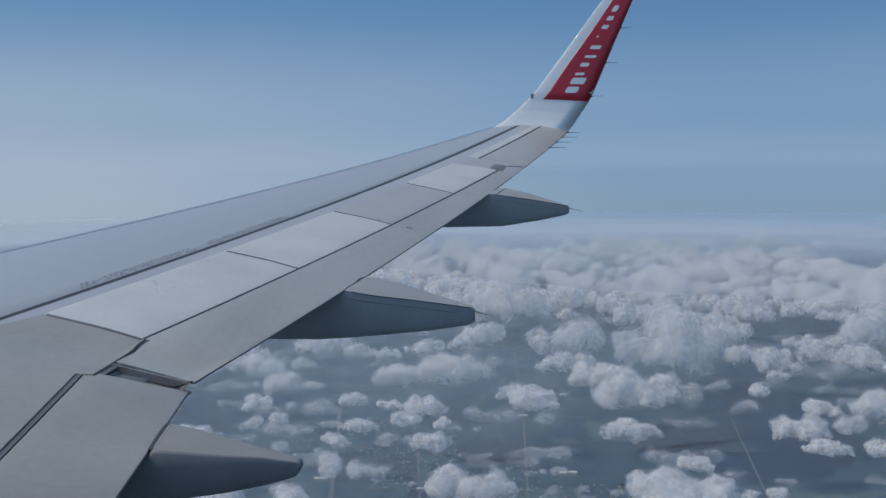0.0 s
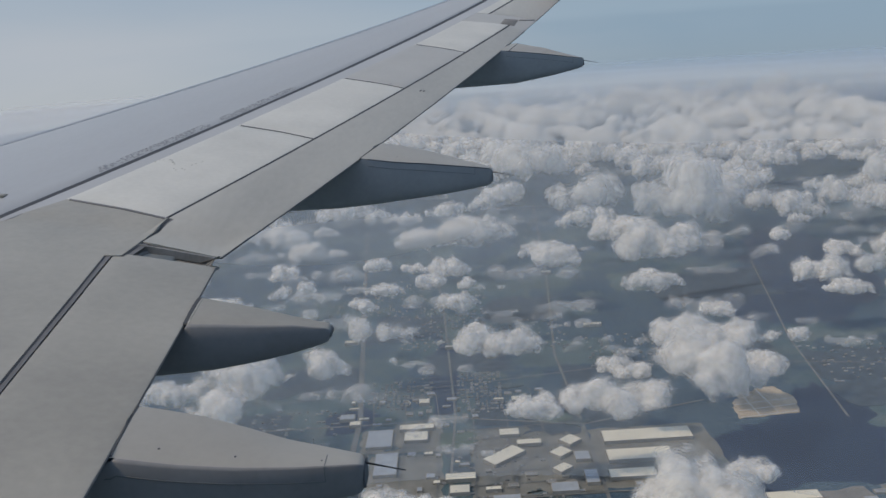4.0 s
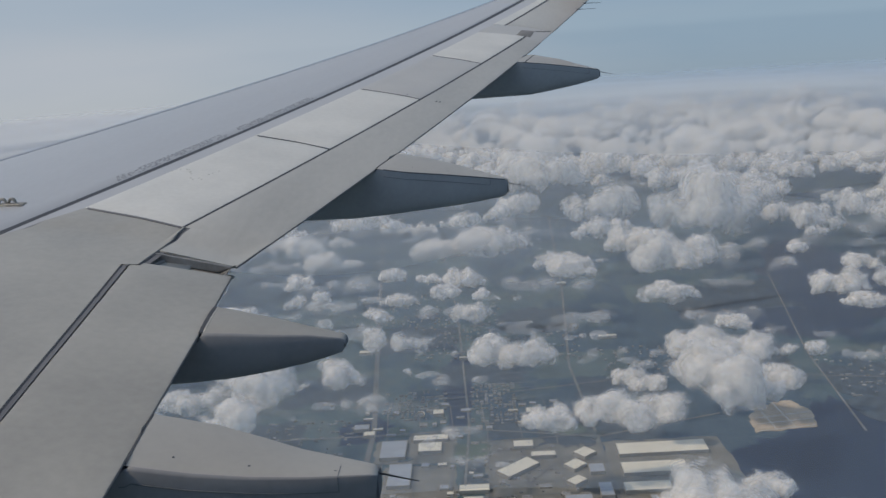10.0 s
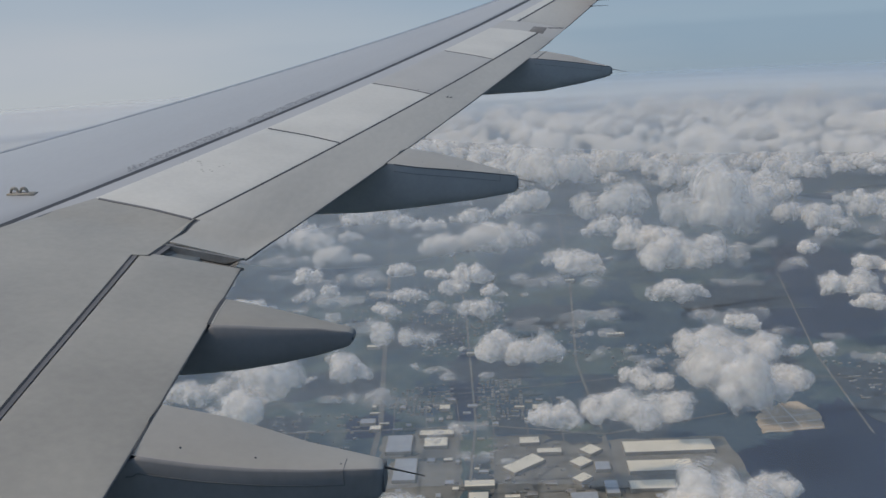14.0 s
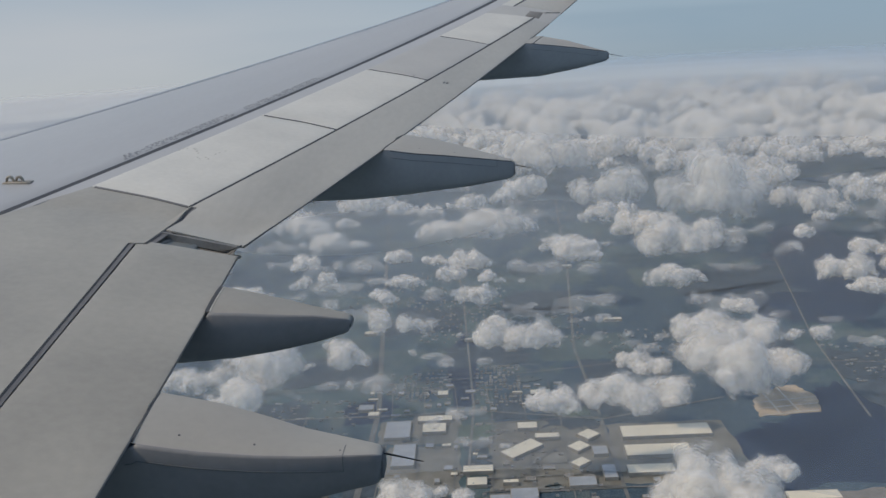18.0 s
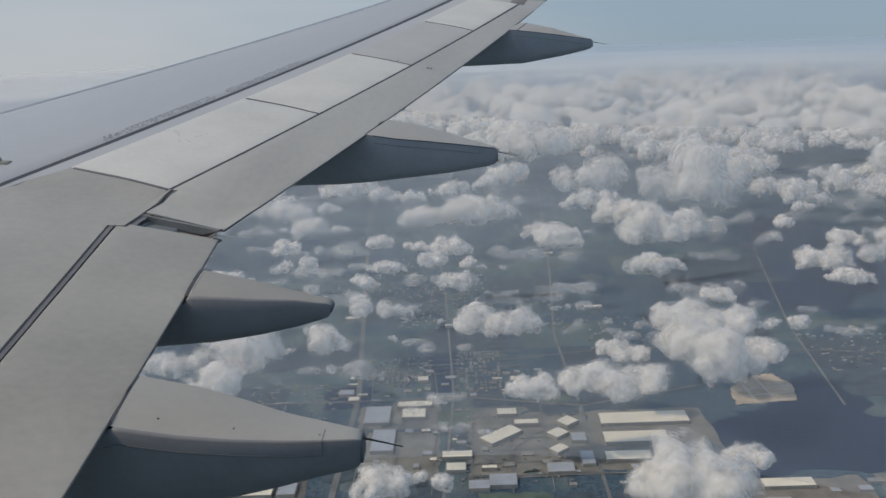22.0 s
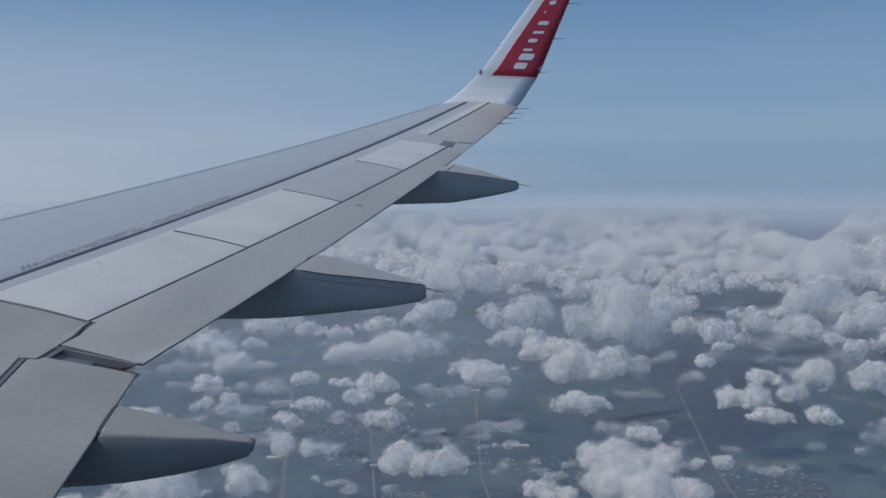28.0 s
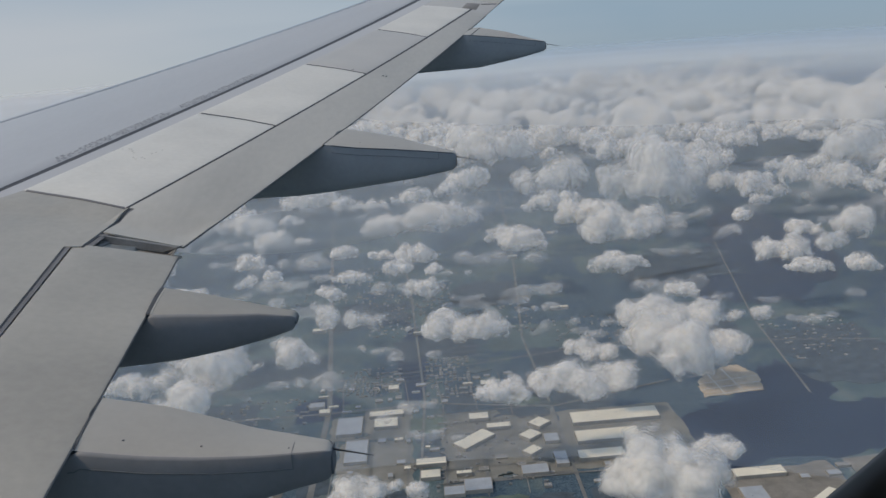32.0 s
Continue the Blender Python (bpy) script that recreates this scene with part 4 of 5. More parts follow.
# minor streets and small works buildings between them
for k in range(7):
    y = 352 + 11.5 * k
    road("street", [(2, y), (62, y + 1.5)], 0.7, label="narrow street in the works quarter")
for k in range(6):
    x = -46 + 17.5 * k
    road("street", [(x, 338), (x + 1, 430), (x - 2, 470)], 0.6, label="narrow street in the works quarter")
for x, y, w, h in ((-8, 462, 26, 30), (-36, 466, 30, 34), (14, 488, 24, 40)):
    for k in range(5):
        road("street", [(x, y + h * k / 5), (x + w, y + h * k / 5 + 0.5)], 0.5, label="narrow street between houses")
rs = random.Random(21)
made = []
while len(made) < 72:
    x, y = rs.choice(((rs.uniform(4, 62), rs.uniform(342, 420)), (rs.uniform(-44, 2), rs.uniform(344, 440)), (rs.uniform(66, 118), rs.uniform(340, 358)), (rs.uniform(-60, 60), rs.uniform(428, 470)), (rs.uniform(124, 236), rs.uniform(287, 341))))
    w, h = rs.uniform(2.2, 6), rs.uniform(1.8, 4)
    if any(abs(x - p) < (w + q) / 2 + 0.8 and abs(y - r) < (h + s) / 2 + 0.8 for p, r, q, s in made) or any(r[0] - 2 < x + w / 2 and x - w / 2 < r[1] + 2 and r[2] - 2 < y + h / 2 and y - h / 2 < r[3] + 2 for r in BIG + ASKEW + SECOND + SECOND_GREY + [(x - w * 0.7, x + w * 0.7, y - w * 0.7, y + w * 0.7) for x, y, w, h in SECOND_ASKEW]):
        continue
    made.append((x, y, w, h))
    shed(x - w / 2, x + w / 2, y - h / 2, y + h / 2, rs.choice((0, 0, 0, 3, -4)), rs.choice((M_ROOF, M_ROOF_GREY, M_ROOF_GREY, M_TOWN)), rs.uniform(0.7, 1.3), "small flat-roofed works building")
for k in range(9):
    x, y, s = rs.uniform(-60, 120), rs.uniform(340, 480), rs.uniform(4, 9)
    patch("grove", [(x - s, y), (x, y - s * 0.6), (x + s, y), (x, y + s * 0.6)], M_GROVE, 0.30 + 0.01 * k, "small dark grove of trees", "trees", wobble=s * 0.22, seed=60 + k, group="groves")

# small-town blocks: uncountable little roofs
rr = random.Random(11)
verts, faces = [], []
for cx, cy, w, h, count in ((12, 470, 26, 55, 170), (-32, 472, 34, 40, 120), (-10, 600, 60, 120, 200), (40, 560, 60, 60, 120), (-90, 430, 50, 60, 110), (110, 520, 60, 60, 70), (-60, 660, 70, 90, 120), 
                            (60, 900, 200, 200, 160), (-220, 480, 60, 60, 90), (230, 480, 50, 60, 60), (20, 380, 60, 70, 90), (96, 350, 40, 12, 30)):
    for k in range(count):
        x = round((cx + rr.uniform(-w, w) / 2) / 2.6) * 2.6 + rr.uniform(-0.3, 0.3)
        y = round((cy + rr.uniform(-h, h) / 2) / 3.4) * 3.4 + rr.uniform(-0.3, 0.3)
        a, b, z = rr.uniform(0.4, 1.2), rr.uniform(0.3, 0.65), rr.uniform(0.4, 0.8)
        q = len(verts)
        verts += [(x - a, y - b, GZ), (x + a, y - b, GZ), (x + a, y + b, GZ), (x - a, y + b, GZ), (x - a, y - b, GZ + z), (x + a, y - b, GZ + z), (x + a, y + b, GZ + z), (x - a, y + b, GZ + z), (x - a, y, GZ + z + 0.35), (x + a, y, GZ + z + 0.35)]
        faces += [(q, q + 1, q + 5, q + 4), (q + 1, q + 2, q + 6, q + 5), (q + 2, q + 3, q + 7, q + 6), (q + 3, q, q + 4, q + 7), (q + 4, q + 5, q + 9, q + 8), (q + 6, q + 7, q + 8, q + 9), (q + 5, q + 6, q + 9), (q + 7, q + 4, q + 8)]
tagged(mesh("town_houses", verts, faces, M_TOWN), "rows of tiny grey and white roofs along the streets", "houses", kind="stuff")

# ---------------------------------------------------------------- clouds
def cloud_material(name, low, high, most, grain, color, wild=0.9, drift=True, relief=0.0, detail=7):
    """White vapour: dense in the middle, frayed and clear where it thins out."""
    m = bpy.data.materials.new(name)
    m.use_nodes = True
    n, l = m.node_tree.nodes, m.node_tree.links
    n.remove(n["Principled BSDF"])
    dif, trl, clear = n.new("ShaderNodeBsdfDiffuse"), n.new("ShaderNodeBsdfTranslucent"), n.new("ShaderNodeBsdfTransparent")
    dif.inputs[0].default_value = trl.inputs[0].default_value = (*color, 1)
    body, out = n.new("ShaderNodeMixShader"), n.new("ShaderNodeMixShader")
    body.inputs[0].default_value = 0.48
    l.new(dif.outputs[0], body.inputs[1]), l.new(trl.outputs[0], body.inputs[2])
    tc = n.new("ShaderNodeTexCoord")
    place = tc.outputs["Object"]
    if drift:
        info, move = n.new("ShaderNodeObjectInfo"), n.new("ShaderNodeVectorMath")
        move.operation = "MULTIPLY_ADD"
        move.inputs[1].default_value = (37, 53, 29)
        l.new(info.outputs["Random"], move.inputs[0]), l.new(place, move.inputs[2])
        place = move.outputs[0]
    fray = n.new("ShaderNodeTexNoise")
    fray.inputs["Scale"].default_value, fray.inputs["Detail"].default_value, fray.inputs["Roughness"].default_value = grain, detail, 0.6
    fray.inputs["Distortion"].default_value = 0.2
    l.new(place, fray.inputs[0])
    thick = n.new("ShaderNodeAttribute")
    thick.attribute_name = "thickness"
    edge = n.new("ShaderNodeMath")
    edge.operation = "MULTIPLY_ADD"
    edge.inputs[1].default_value = wild
    l.new(fray.outputs[0], edge.inputs[0]), l.new(thick.outputs["Fac"], edge.inputs[2])
    cover = n.new("ShaderNodeMapRange")
    cover.interpolation_type = "SMOOTHSTEP"
    cover.inputs["From Min"].default_value, cover.inputs["From Max"].default_value = low, high
    cover.inputs["To Max"].default_value = most
    l.new(edge.outputs[0], cover.inputs[0])
    l.new(cover.outputs[0], out.inputs[0]), l.new(clear.outputs[0], out.inputs[1]), l.new(body.outputs[0], out.inputs[2])
    if relief:
        puff = n.new("ShaderNodeBump")
        puff.inputs["Strength"].default_value, puff.inputs["Distance"].default_value = 0.5, relief
        l.new(fray.outputs[0], puff.inputs["Height"])
        l.new(puff.outputs[0], dif.inputs["Normal"])
    l.new(out.outputs[0], n["Material Output"].inputs[0])
    return m


CREAM = (0.97, 0.945, 0.915)
M_PUFF = cloud_material("cumulus_vapour", 1.10, 2.25, 0.90, 2.6, CREAM, 2.3, detail=2)
M_WISP = cloud_material("thin_cumulus_vapour", 0.95, 2.3, 0.42, 2.4, CREAM, 2.0, detail=3)
M_DECK = cloud_material("far_cumulus_vapour", 0.75, 1.65, 0.92, 0.04, CREAM, 1.4, drift=False, detail=3)


def lattice(px_, py_, pz, seed):
    """Smooth value noise at arrays of points, 0 to 1."""
    ix, iy, iz = np.floor(px_).astype(np.int64), np.floor(py_).astype(np.int64), np.floor(pz).astype(np.int64)
    fx, fy, fz = px_ - ix, py_ - iy, pz - iz
    fx, fy, fz = (f * f * (3 - 2 * f) for f in (fx, fy, fz))

    def corner(a, b, c):
        h = (ix + a) * 374761393 + (iy + b) * 668265263 + (iz + c) * 2147483647 + seed * 974634777
        h = (h ^ (h >> 13)) * 1274126177
        return ((h ^ (h >> 16)) & 65535) / 65535.0
    r = 0
    for a in (0, 1):
        for b in (0, 1):
            for c in (0, 1):
                r = r + corner(a, b, c) * (fx if a else 1 - fx) * (fy if b else 1 - fy) * (fz if c else 1 - fz)
    return r


def billow(x, y, z, seed, octaves, f):
    """Noise with round humps and sharp creases, as on a cauliflower, about -0.5 to 0.5."""
    total, amp, norm = 0, 1.0, 0
    for k in range(octaves):
        total = total + amp * np.abs(2 * lattice(x * f, y * f, z * f, seed + k) - 1)
        norm += amp
        amp *= 0.45
        f *= 2.1
    return 0.35 - total / norm


def cloud_field(seed, cell, flat):
    """Depth inside a cumulus about two units wide, on a grid: heaped lobes, humped tops, a flat ragged base."""
    rr = np.random.RandomState(seed)
    x, y, z = np.meshgrid(np.arange(-1.45, 1.46, cell), np.arange(-1.05, 1.06, cell), np.arange(-0.30, 0.50 if flat else 0.92, cell), indexing="ij")
    wx = x + 0.26 * (lattice(x * 2.3, y * 2.3, z * 2.3, seed + 50) - 0.5)
    wy = y + 0.26 * (lattice(x * 2.3, y * 2.3, z * 2.3, seed + 51) - 0.5)
    wz = z + 0.16 * (lattice(x * 2.3, y * 2.3, z * 2.3, seed + 52) - 0.5)
    f = np.full_like(x, -0.6)
    bend, peak = rr.uniform(-0.3, 0.3), rr.uniform(-0.45, 0.45)
    for k in range(rr.randint(8, 13)):
        cx = rr.uniform(-0.82, 0.82)
        tall = max(0.0, 1 - abs(cx - peak) * 1.25)
        r = rr.uniform(0.13, 0.22) + 0.11 * tall
        cy = rr.uniform(-0.26, 0.26) * (0.5 + tall) + bend * (cx * cx - 0.3)
        cz = 0.09 if flat else rr.uniform(0.06, 0.14) + 0.30 * tall * rr.uniform(0.2, 1.0)
        d = r * (0.95 if flat else 1.0) - np.sqrt((wx - cx) ** 2 + (wy - cy) ** 2 + ((wz - cz) * (1.7 if flat else 1.0)) ** 2)
        f = np.logaddexp(f * 22, d * 22) / 22
    f = f + billow(x, y, z, seed + 9, 3 if cell < 0.06 else 2, 3.2 if cell < 0.06 else 2.5) * (0.20 if flat else 0.22)
    base = (z + 0.02) * 0.9 + 0.22 * (lattice(x * 5, y * 5, z * 2, seed + 70) - 0.5)
    return x, y, z, np.minimum(f, base)


def shell(f, level, origin, cell):
    """The surface where the depth equals a level, as quads between the cells it crosses."""
    s = f > level
    total = np.zeros(tuple(k - 1 for k in f.shape) + (3,))
    count = np.zeros(tuple(k - 1 for k in f.shape))
    for axis in range(3):
        n = f.shape[axis]
        lo, hi = f.take(range(n - 1), axis), f.take(range(1, n), axis)
        cross = (lo > level) != (hi > level)
        with np.errstate(divide="ignore", invalid="ignore"):
            u = np.where(cross, (level - lo) / (hi - lo), 0.0)
        others = [k for k in range(3) if k != axis]
        for a in (0, 1):
            for b in (0, 1):
                cut = [slice(None)] * 3
                for k, side in zip(others, (a, b)):
                    cut[k] = slice(side, f.shape[k] - 1 + side)
                c, w = cross[tuple(cut)], u[tuple(cut)]
                count += c
                total[..., axis] += w * c
                total[..., others[0]] += a * c
                total[..., others[1]] += b * c
    used = count > 0
    number = np.full(count.shape, -1)
    number[used] = np.arange(int(used.sum()))
    pts = (np.argwhere(used) + total[used] / count[used][:, None]) * cell + origin
    quads = []
    for axis in range(3):
        n = f.shape[axis]
        lo, hi = s.take(range(n - 1), axis), s.take(range(1, n), axis)
        p, q = [k for k in range(3) if k != axis]
        at = np.argwhere(lo != hi)
        at = at[(at[:, p] > 0) & (at[:, q] > 0) & (at[:, p] < f.shape[p] - 1) & (at[:, q] < f.shape[q] - 1)]
        inside = lo[at[:, 0], at[:, 1], at[:, 2]]
        ring = []
        for dp, dq in ((1, 1), (0, 1), (0, 0), (1, 0)):
            c = at.copy()
            c[:, p] -= dp
            c[:, q] -= dq
            ring.append(number[c[:, 0], c[:, 1], c[:, 2]])
        ring = np.column_stack(ring)
        turn = inside if axis != 1 else ~inside
        quads.append(np.where(turn[:, None], ring, ring[:, ::-1]))
    return pts, np.concatenate(quads)


def sheet_mesh(name, verts, faces, thick, mat):
    me = bpy.data.meshes.new(name)
    me.from_pydata(verts, [], faces)
    me.polygons.foreach_set("use_smooth", [True] * len(me.polygons))
    me.materials.append(mat)
    me.attributes.new("thickness", "FLOAT", "POINT").data.foreach_set("value", np.array(thick, dtype=np.float32))
    me.update()
    return me


def cloud_shells(seed, cell, levels, flat=False):
    """Vapour in nested skins, thin and torn outside, dense within."""
    x, y, z, f = cloud_field(seed, cell, flat)
    origin = np.array((x[0, 0, 0], y[0, 0, 0], z[0, 0, 0]))
    vs, fs, th, q = [], [], [], 0
    for level, thick in levels:
        v, quad = shell(f, level, origin, cell)
        vs.append(v), fs.append(quad + q), th.append(thick - 0.75 * np.clip(1 - (v[:, 2] + 0.06) / 0.40, 0, 1))
        q += len(v)
    return np.concatenate(vs), np.concatenate(fs), np.concatenate(th)


SKINS = ((-0.140, -0.10), (-0.105, 0.03), (-0.072, 0.15), (-0.040, 0.27), (-0.010, 0.40), (0.022, 0.58), (0.060, 0.90))
FEW = ((-0.115, 0.04), (-0.070, 0.20), (-0.025, 0.38), (0.030, 0.75))


def form(seed, cell, levels, flat=False):
    out = []
    for name, part in (("cloud_fringe", levels[:-2]), ("cloud_heart", levels[-2:])):
        v, f, d = cloud_shells(seed, cell, part, flat)
        out.append((name, sheet_mesh(name, v.tolist(), f.tolist(), d, M_WISP if flat else M_PUFF)))
    return out


NEAR_FORMS = [form(100 + k, 0.050, SKINS) for k in range(7)]
NEAR_THIN = [form(200 + k, 0.060, SKINS, True) for k in range(5)]
FAR_FORMS = [form(120 + k, 0.075, FEW) for k in range(8)]
FAR_THIN = [form(220 + k, 0.085, FEW, True) for k in range(4)]
rc = random.Random(4)


def cloud(x, y, width, flat=False, high=1.0):
    far = x * x + y * y > 700 ** 2
    pieces = rc.choice((FAR_THIN if far else NEAR_THIN) if flat else (FAR_FORMS if far else NEAR_FORMS))
    ob = thing("cloud", "thin ragged scrap of white cloud" if flat else "puffy white fair-weather cloud with a ragged flat base", "cloud", "fair-weather clouds")
    for name, data in pieces:
        new(name, data).parent = ob
    s = width / (1.45 if flat else 1.75)
    ob.matrix_basis = pose(x, y, -168 + rc.uniform(-2, 2), 0, 0, rc.choice((0, 180)) + rc.uniform(-35, 35)) @ Matrix.Diagonal((s, s, s * high * rc.uniform(0.85, 1.15) * (1.25 if far and not flat else 1.0), 1))
    return ob


SPOT = [(73, 367, 47), (108, 376, 61), (130, 434, 52), (149, 398, 29), (73, 279, 53), (107, 294, 24), (35, 365, 29), (6, 448, 39), (31, 440, 36), (-40, 476, 36), (-73, 432, 35), (-110, 410, 56)]
SPOT += [(-102, 381, 42), (-137, 406, 34), (126, 547, 38), (226, 533, 33), (234, 509, 27), (68, 610, 50), (149, 610, 63), (140, 662, 47), (281, 711, 48), (270, 593, 34), (4, 599, 37), (-28, 617, 22)]
SPOT += [(-56, 631, 27), (-130, 711, 47), (-106, 740, 22), (-60, 780, 33), (-102, 790, 57), (14, 699, 64), (-25, 698, 46), (27, 814, 29), (198, 731, 89), (263, 744, 40), (118, 790, 71), (230, 875, 56)]
SPOT += [(276, 831, 45), (-31, 288, 29), (-11, 291, 21), (-64, 342, 14), (115, 676, 44), (44, 842, 49), (-9, 779, 40)]
THIN = [(-5, 362, 24), (3, 336, 19), (-55, 400, 32), (53, 498, 53), (68, 483, 22), (78, 456, 20), (57, 445, 27), (171, 569, 30), (260, 662, 30), (-88, 607, 48), (173, 464, 34), (110, 445, 24)]
THIN += [(-64, 571, 27), (337, 842, 48), (31, 514, 20), (-23, 429, 20), (197, 425, 23), (-143, 635, 25)]
for c in SPOT:
    cloud(*c)
for c in THIN:
    cloud(*c, flat=True, high=0.8)
# small scraps between the clouds, then a field that closes up with distance
placed = SPOT + THIN
for k in range(130):
    x, y, w = rc.uniform(-170, 300), rc.uniform(400, 800), rc.uniform(20, 50)
    if all((x - p) ** 2 + (y - q) ** 2 > (0.36 * (w + v)) ** 2 for p, q, v in placed):
        placed.append((x, y, w))
        cloud(x, y, w, flat=rc.random() < 0.6)
FIELD = []
for tries in range(9000):
    a = radians(rc.uniform(-40, 46))
    r = math.sqrt(rc.uniform(520 ** 2, 1350 ** 2))
    x, y = r * math.sin(a), r * math.cos(a)
    if r > 1000 and math.degrees(a) < -16 or -170 < x < 300 and y < 780 or noise.noise(Vector((x * 0.0042, y * 0.0042, 3))) < -0.22 + 0.4 * max(0.0, (800 - r) / 280):
        continue
    w = (26 + 74 * rc.random() ** 1.6) * (0.55 + r / 1900)
    if all((x - p) ** 2 + (y - q) ** 2 > ((0.40 - 0.10 * min(1.0, max(0.0, (r - 800) / 400))) * (w + v)) ** 2 for p, q, v in placed):
        placed.append((x, y, w))
        FIELD.append((r, x, y, w))
FIELD.sort()
for r, x, y, w in FIELD[:210]:
    cloud(x, y, w, flat=rc.random() < 0.22)

# the far deck, past telling apart
soup = [cloud_shells(300 + k, 0.085, ((-0.065, 0.42), (0.0, 1.0))) for k in range(8)]
vs, fs, th, q = [], [], [], 0
DECK = FIELD[210:]
for k in range(4000):
    a = radians(rc.uniform(-18, 44))
    r = 1300 + 640 * rc.random() ** 0.9
    x, y, w = r * math.sin(a), r * math.cos(a), rc.uniform(45, 110)
    if noise.noise(Vector((x * 0.004, y * 0.003, 9))) > -0.12 and all((x - p) ** 2 + (y - q) ** 2 > (0.36 * (w + v)) ** 2 for p, q, v in placed):
        placed.append((x, y, w))
        DECK.append((r, x, y, w))
for r, x, y, w in DECK:
    v, f, d = soup[rc.randrange(8)]
    t, s = rc.uniform(-0.6, 0.6) + rc.choice((0, math.pi)), w / 1.9
    cc, ss = math.cos(t) * s, math.sin(t) * s
    vs.append(np.column_stack((v[:, 0] * cc - v[:, 1] * ss + x, v[:, 0] * ss + v[:, 1] * cc + y, v[:, 2] * min(s * rc.uniform(1.0, 1.4), 72.0) - 168)))
    fs.append(f + q)
    th.append(d - 0.5 * max(0.0, (r - 1600) / 350))
    q += len(v)
far = sheet_mesh("far_clouds", np.concatenate(vs).tolist(), np.concatenate(fs).tolist(), np.concatenate(th), M_DECK)
tagged(new("far_clouds", far), "broken white cloud deck out to the horizon", "clouds", kind="stuff")


def haze_sheet(name, label, z, r0, r1, shape, mat, seed, sunward=0.0):
    """A thin wide layer of haze whose thickness follows the distance."""
    NR, NA = 60, 110
    verts, dn = [], []
    for i in range(NR + 1):
        r = r0 * (r1 / r0) ** (i / NR)
        for j in range(NA + 1):
            a = radians(-62 + 122 * j / NA)
            x, y = r * math.sin(a), r * math.cos(a)
            verts.append((x, y, z + 0.5 * noise.noise(Vector((x * 0.005, y * 0.005, seed)))))
            dn.append(float(np.interp(r, *shape)) + 0.10 * noise.noise(Vector((x * 0.003, y * 0.003, seed + 3))) * float(np.interp(r, (r1 * 0.78, r1 * 0.95), (1, 0))) + sunward * float(np.interp(x, (-1000, -450), (1, 0)) * np.interp(r, (900, 1300, 1700, 2350), (0, 1, 1, 0))))
    faces = [(i * (NA + 1) + j, (i + 1) * (NA + 1) + j, (i + 1) * (NA + 1) + j + 1, i * (NA + 1) + j + 1) for i in range(NR) for j in range(NA)]
    tagged(new(name, sheet_mesh(name, verts, faces, dn, mat)), label, "haze", kind="stuff")


# painted aerial haze on added sheets: blue near the land and, far out, over the clouds
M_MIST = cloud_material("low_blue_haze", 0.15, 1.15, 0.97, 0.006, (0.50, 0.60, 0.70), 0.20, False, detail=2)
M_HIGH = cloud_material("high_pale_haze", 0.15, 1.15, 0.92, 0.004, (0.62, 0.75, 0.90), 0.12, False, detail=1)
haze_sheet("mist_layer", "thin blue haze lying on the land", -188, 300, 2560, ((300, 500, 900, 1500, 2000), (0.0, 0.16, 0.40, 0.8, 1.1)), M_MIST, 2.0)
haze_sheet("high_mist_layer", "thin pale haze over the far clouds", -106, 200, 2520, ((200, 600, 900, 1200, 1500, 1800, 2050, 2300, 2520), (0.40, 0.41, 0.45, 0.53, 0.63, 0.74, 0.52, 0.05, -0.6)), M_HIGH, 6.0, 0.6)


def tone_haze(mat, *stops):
    """Aerial tint put into the colour: follows the distance, paler towards the sun."""
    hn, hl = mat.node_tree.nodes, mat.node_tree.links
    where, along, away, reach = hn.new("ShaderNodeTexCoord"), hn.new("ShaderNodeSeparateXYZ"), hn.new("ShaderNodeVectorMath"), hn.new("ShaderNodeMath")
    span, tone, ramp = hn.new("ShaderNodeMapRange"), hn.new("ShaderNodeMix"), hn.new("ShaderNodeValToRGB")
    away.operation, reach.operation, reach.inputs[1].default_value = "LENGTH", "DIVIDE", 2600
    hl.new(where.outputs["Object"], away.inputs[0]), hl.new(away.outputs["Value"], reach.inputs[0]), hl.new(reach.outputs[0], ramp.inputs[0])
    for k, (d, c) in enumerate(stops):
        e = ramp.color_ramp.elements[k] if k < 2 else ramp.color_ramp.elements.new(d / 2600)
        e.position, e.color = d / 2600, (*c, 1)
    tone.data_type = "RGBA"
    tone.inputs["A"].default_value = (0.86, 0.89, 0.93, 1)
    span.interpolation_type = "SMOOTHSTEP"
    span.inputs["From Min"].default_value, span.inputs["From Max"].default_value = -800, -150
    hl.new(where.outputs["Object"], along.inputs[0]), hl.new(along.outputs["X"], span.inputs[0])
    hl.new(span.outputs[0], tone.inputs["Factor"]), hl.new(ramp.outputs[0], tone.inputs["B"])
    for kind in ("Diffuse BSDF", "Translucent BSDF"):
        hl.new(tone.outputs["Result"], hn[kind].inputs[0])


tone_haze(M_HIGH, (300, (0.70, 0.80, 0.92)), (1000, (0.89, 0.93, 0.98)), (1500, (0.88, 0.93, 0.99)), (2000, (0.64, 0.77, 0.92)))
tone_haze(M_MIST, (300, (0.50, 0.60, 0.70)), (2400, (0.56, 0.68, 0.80)))

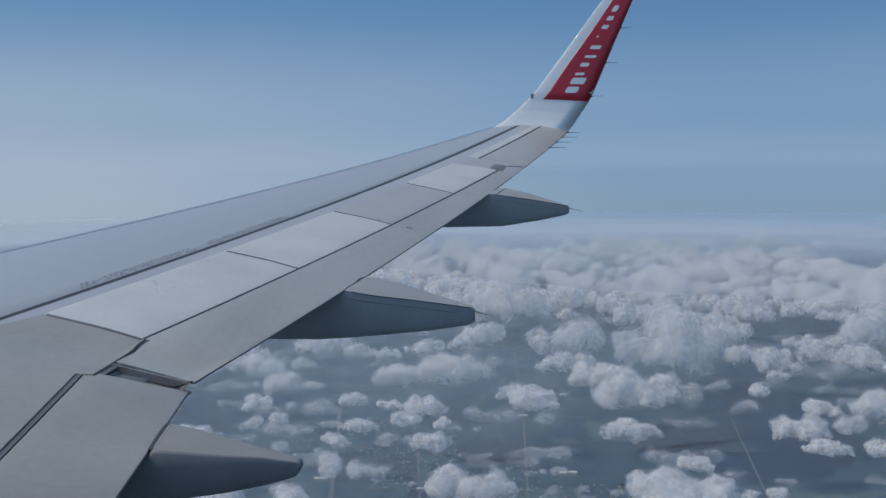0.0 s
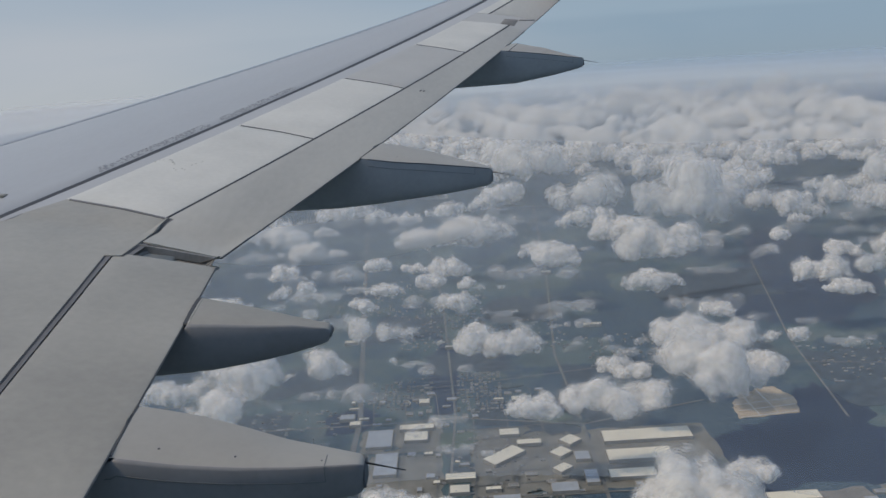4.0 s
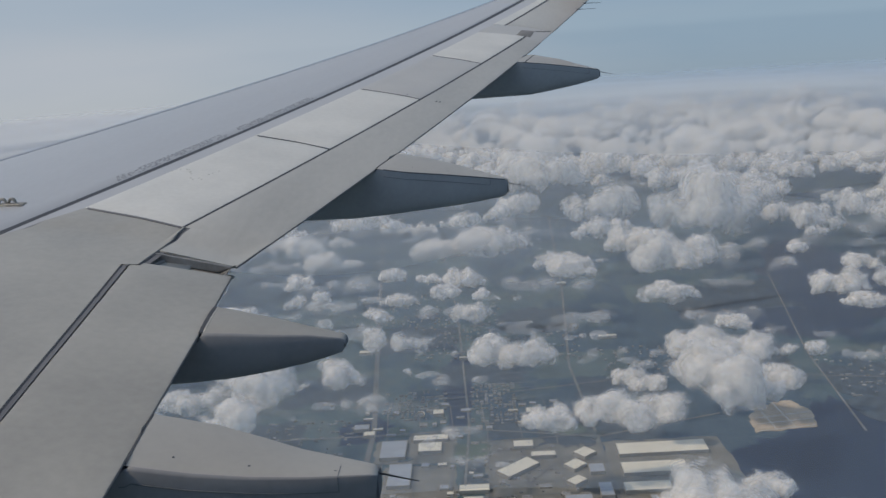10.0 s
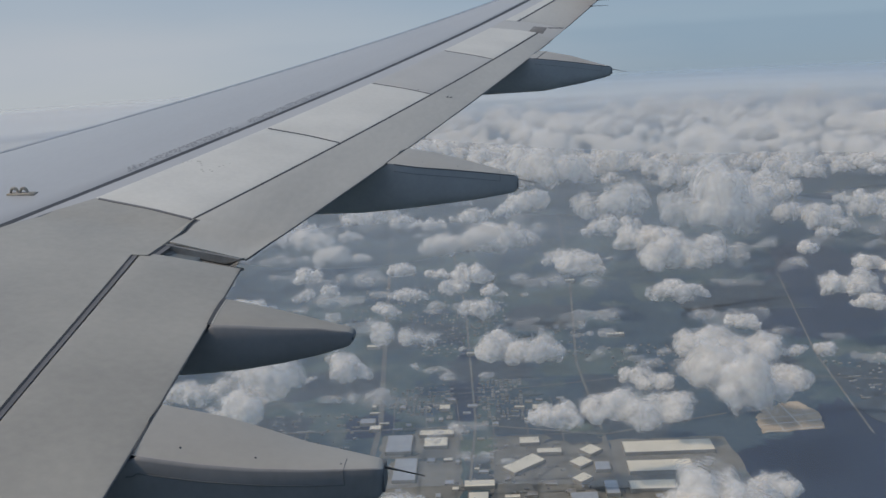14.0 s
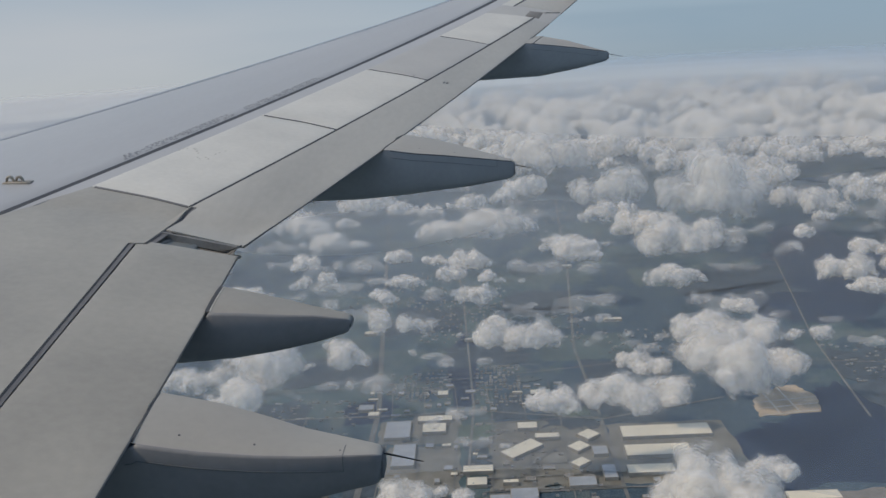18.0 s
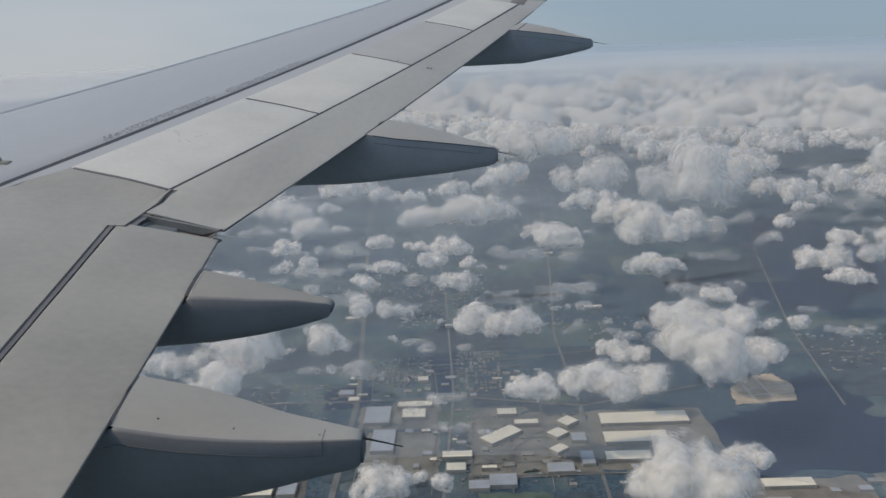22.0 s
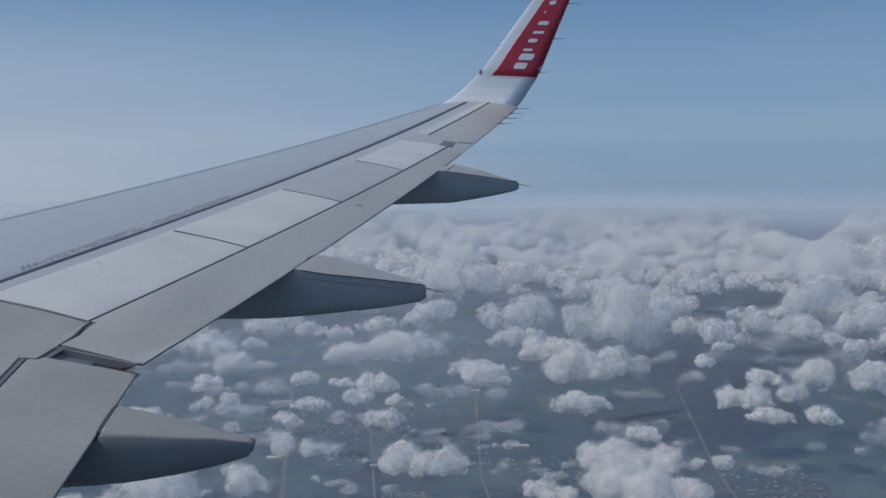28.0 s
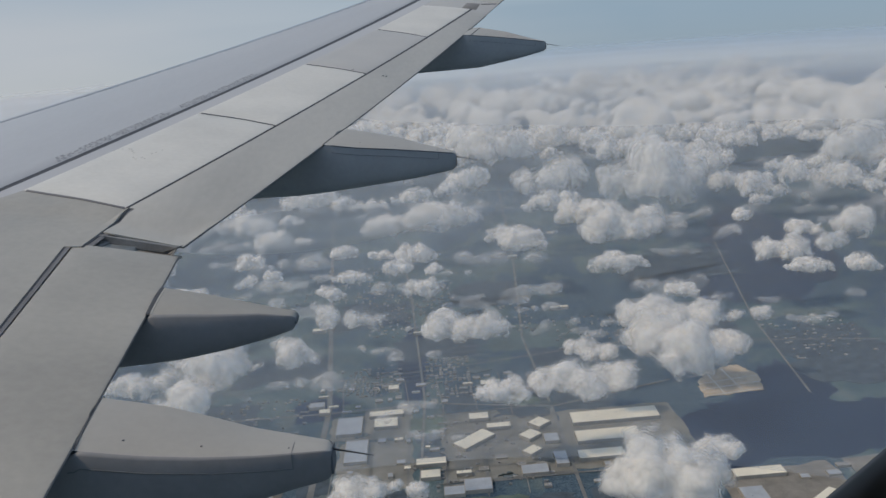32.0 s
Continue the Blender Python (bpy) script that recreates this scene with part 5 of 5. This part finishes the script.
# blue distance and the sky low over the horizon, as one far plain ring
M_FAR = bpy.data.materials.new("blue_distance_and_low_sky")
M_FAR.use_nodes = True
nt = M_FAR.node_tree
n, l = nt.nodes, nt.links
n.remove(n["Principled BSDF"])
# the ring glows by itself; haze and sunward paleness are painted into its ramps
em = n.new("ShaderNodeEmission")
tc = n.new("ShaderNodeTexCoord")
sep = n.new("ShaderNodeSeparateXYZ")
l.new(tc.outputs["Object"], sep.inputs[0])
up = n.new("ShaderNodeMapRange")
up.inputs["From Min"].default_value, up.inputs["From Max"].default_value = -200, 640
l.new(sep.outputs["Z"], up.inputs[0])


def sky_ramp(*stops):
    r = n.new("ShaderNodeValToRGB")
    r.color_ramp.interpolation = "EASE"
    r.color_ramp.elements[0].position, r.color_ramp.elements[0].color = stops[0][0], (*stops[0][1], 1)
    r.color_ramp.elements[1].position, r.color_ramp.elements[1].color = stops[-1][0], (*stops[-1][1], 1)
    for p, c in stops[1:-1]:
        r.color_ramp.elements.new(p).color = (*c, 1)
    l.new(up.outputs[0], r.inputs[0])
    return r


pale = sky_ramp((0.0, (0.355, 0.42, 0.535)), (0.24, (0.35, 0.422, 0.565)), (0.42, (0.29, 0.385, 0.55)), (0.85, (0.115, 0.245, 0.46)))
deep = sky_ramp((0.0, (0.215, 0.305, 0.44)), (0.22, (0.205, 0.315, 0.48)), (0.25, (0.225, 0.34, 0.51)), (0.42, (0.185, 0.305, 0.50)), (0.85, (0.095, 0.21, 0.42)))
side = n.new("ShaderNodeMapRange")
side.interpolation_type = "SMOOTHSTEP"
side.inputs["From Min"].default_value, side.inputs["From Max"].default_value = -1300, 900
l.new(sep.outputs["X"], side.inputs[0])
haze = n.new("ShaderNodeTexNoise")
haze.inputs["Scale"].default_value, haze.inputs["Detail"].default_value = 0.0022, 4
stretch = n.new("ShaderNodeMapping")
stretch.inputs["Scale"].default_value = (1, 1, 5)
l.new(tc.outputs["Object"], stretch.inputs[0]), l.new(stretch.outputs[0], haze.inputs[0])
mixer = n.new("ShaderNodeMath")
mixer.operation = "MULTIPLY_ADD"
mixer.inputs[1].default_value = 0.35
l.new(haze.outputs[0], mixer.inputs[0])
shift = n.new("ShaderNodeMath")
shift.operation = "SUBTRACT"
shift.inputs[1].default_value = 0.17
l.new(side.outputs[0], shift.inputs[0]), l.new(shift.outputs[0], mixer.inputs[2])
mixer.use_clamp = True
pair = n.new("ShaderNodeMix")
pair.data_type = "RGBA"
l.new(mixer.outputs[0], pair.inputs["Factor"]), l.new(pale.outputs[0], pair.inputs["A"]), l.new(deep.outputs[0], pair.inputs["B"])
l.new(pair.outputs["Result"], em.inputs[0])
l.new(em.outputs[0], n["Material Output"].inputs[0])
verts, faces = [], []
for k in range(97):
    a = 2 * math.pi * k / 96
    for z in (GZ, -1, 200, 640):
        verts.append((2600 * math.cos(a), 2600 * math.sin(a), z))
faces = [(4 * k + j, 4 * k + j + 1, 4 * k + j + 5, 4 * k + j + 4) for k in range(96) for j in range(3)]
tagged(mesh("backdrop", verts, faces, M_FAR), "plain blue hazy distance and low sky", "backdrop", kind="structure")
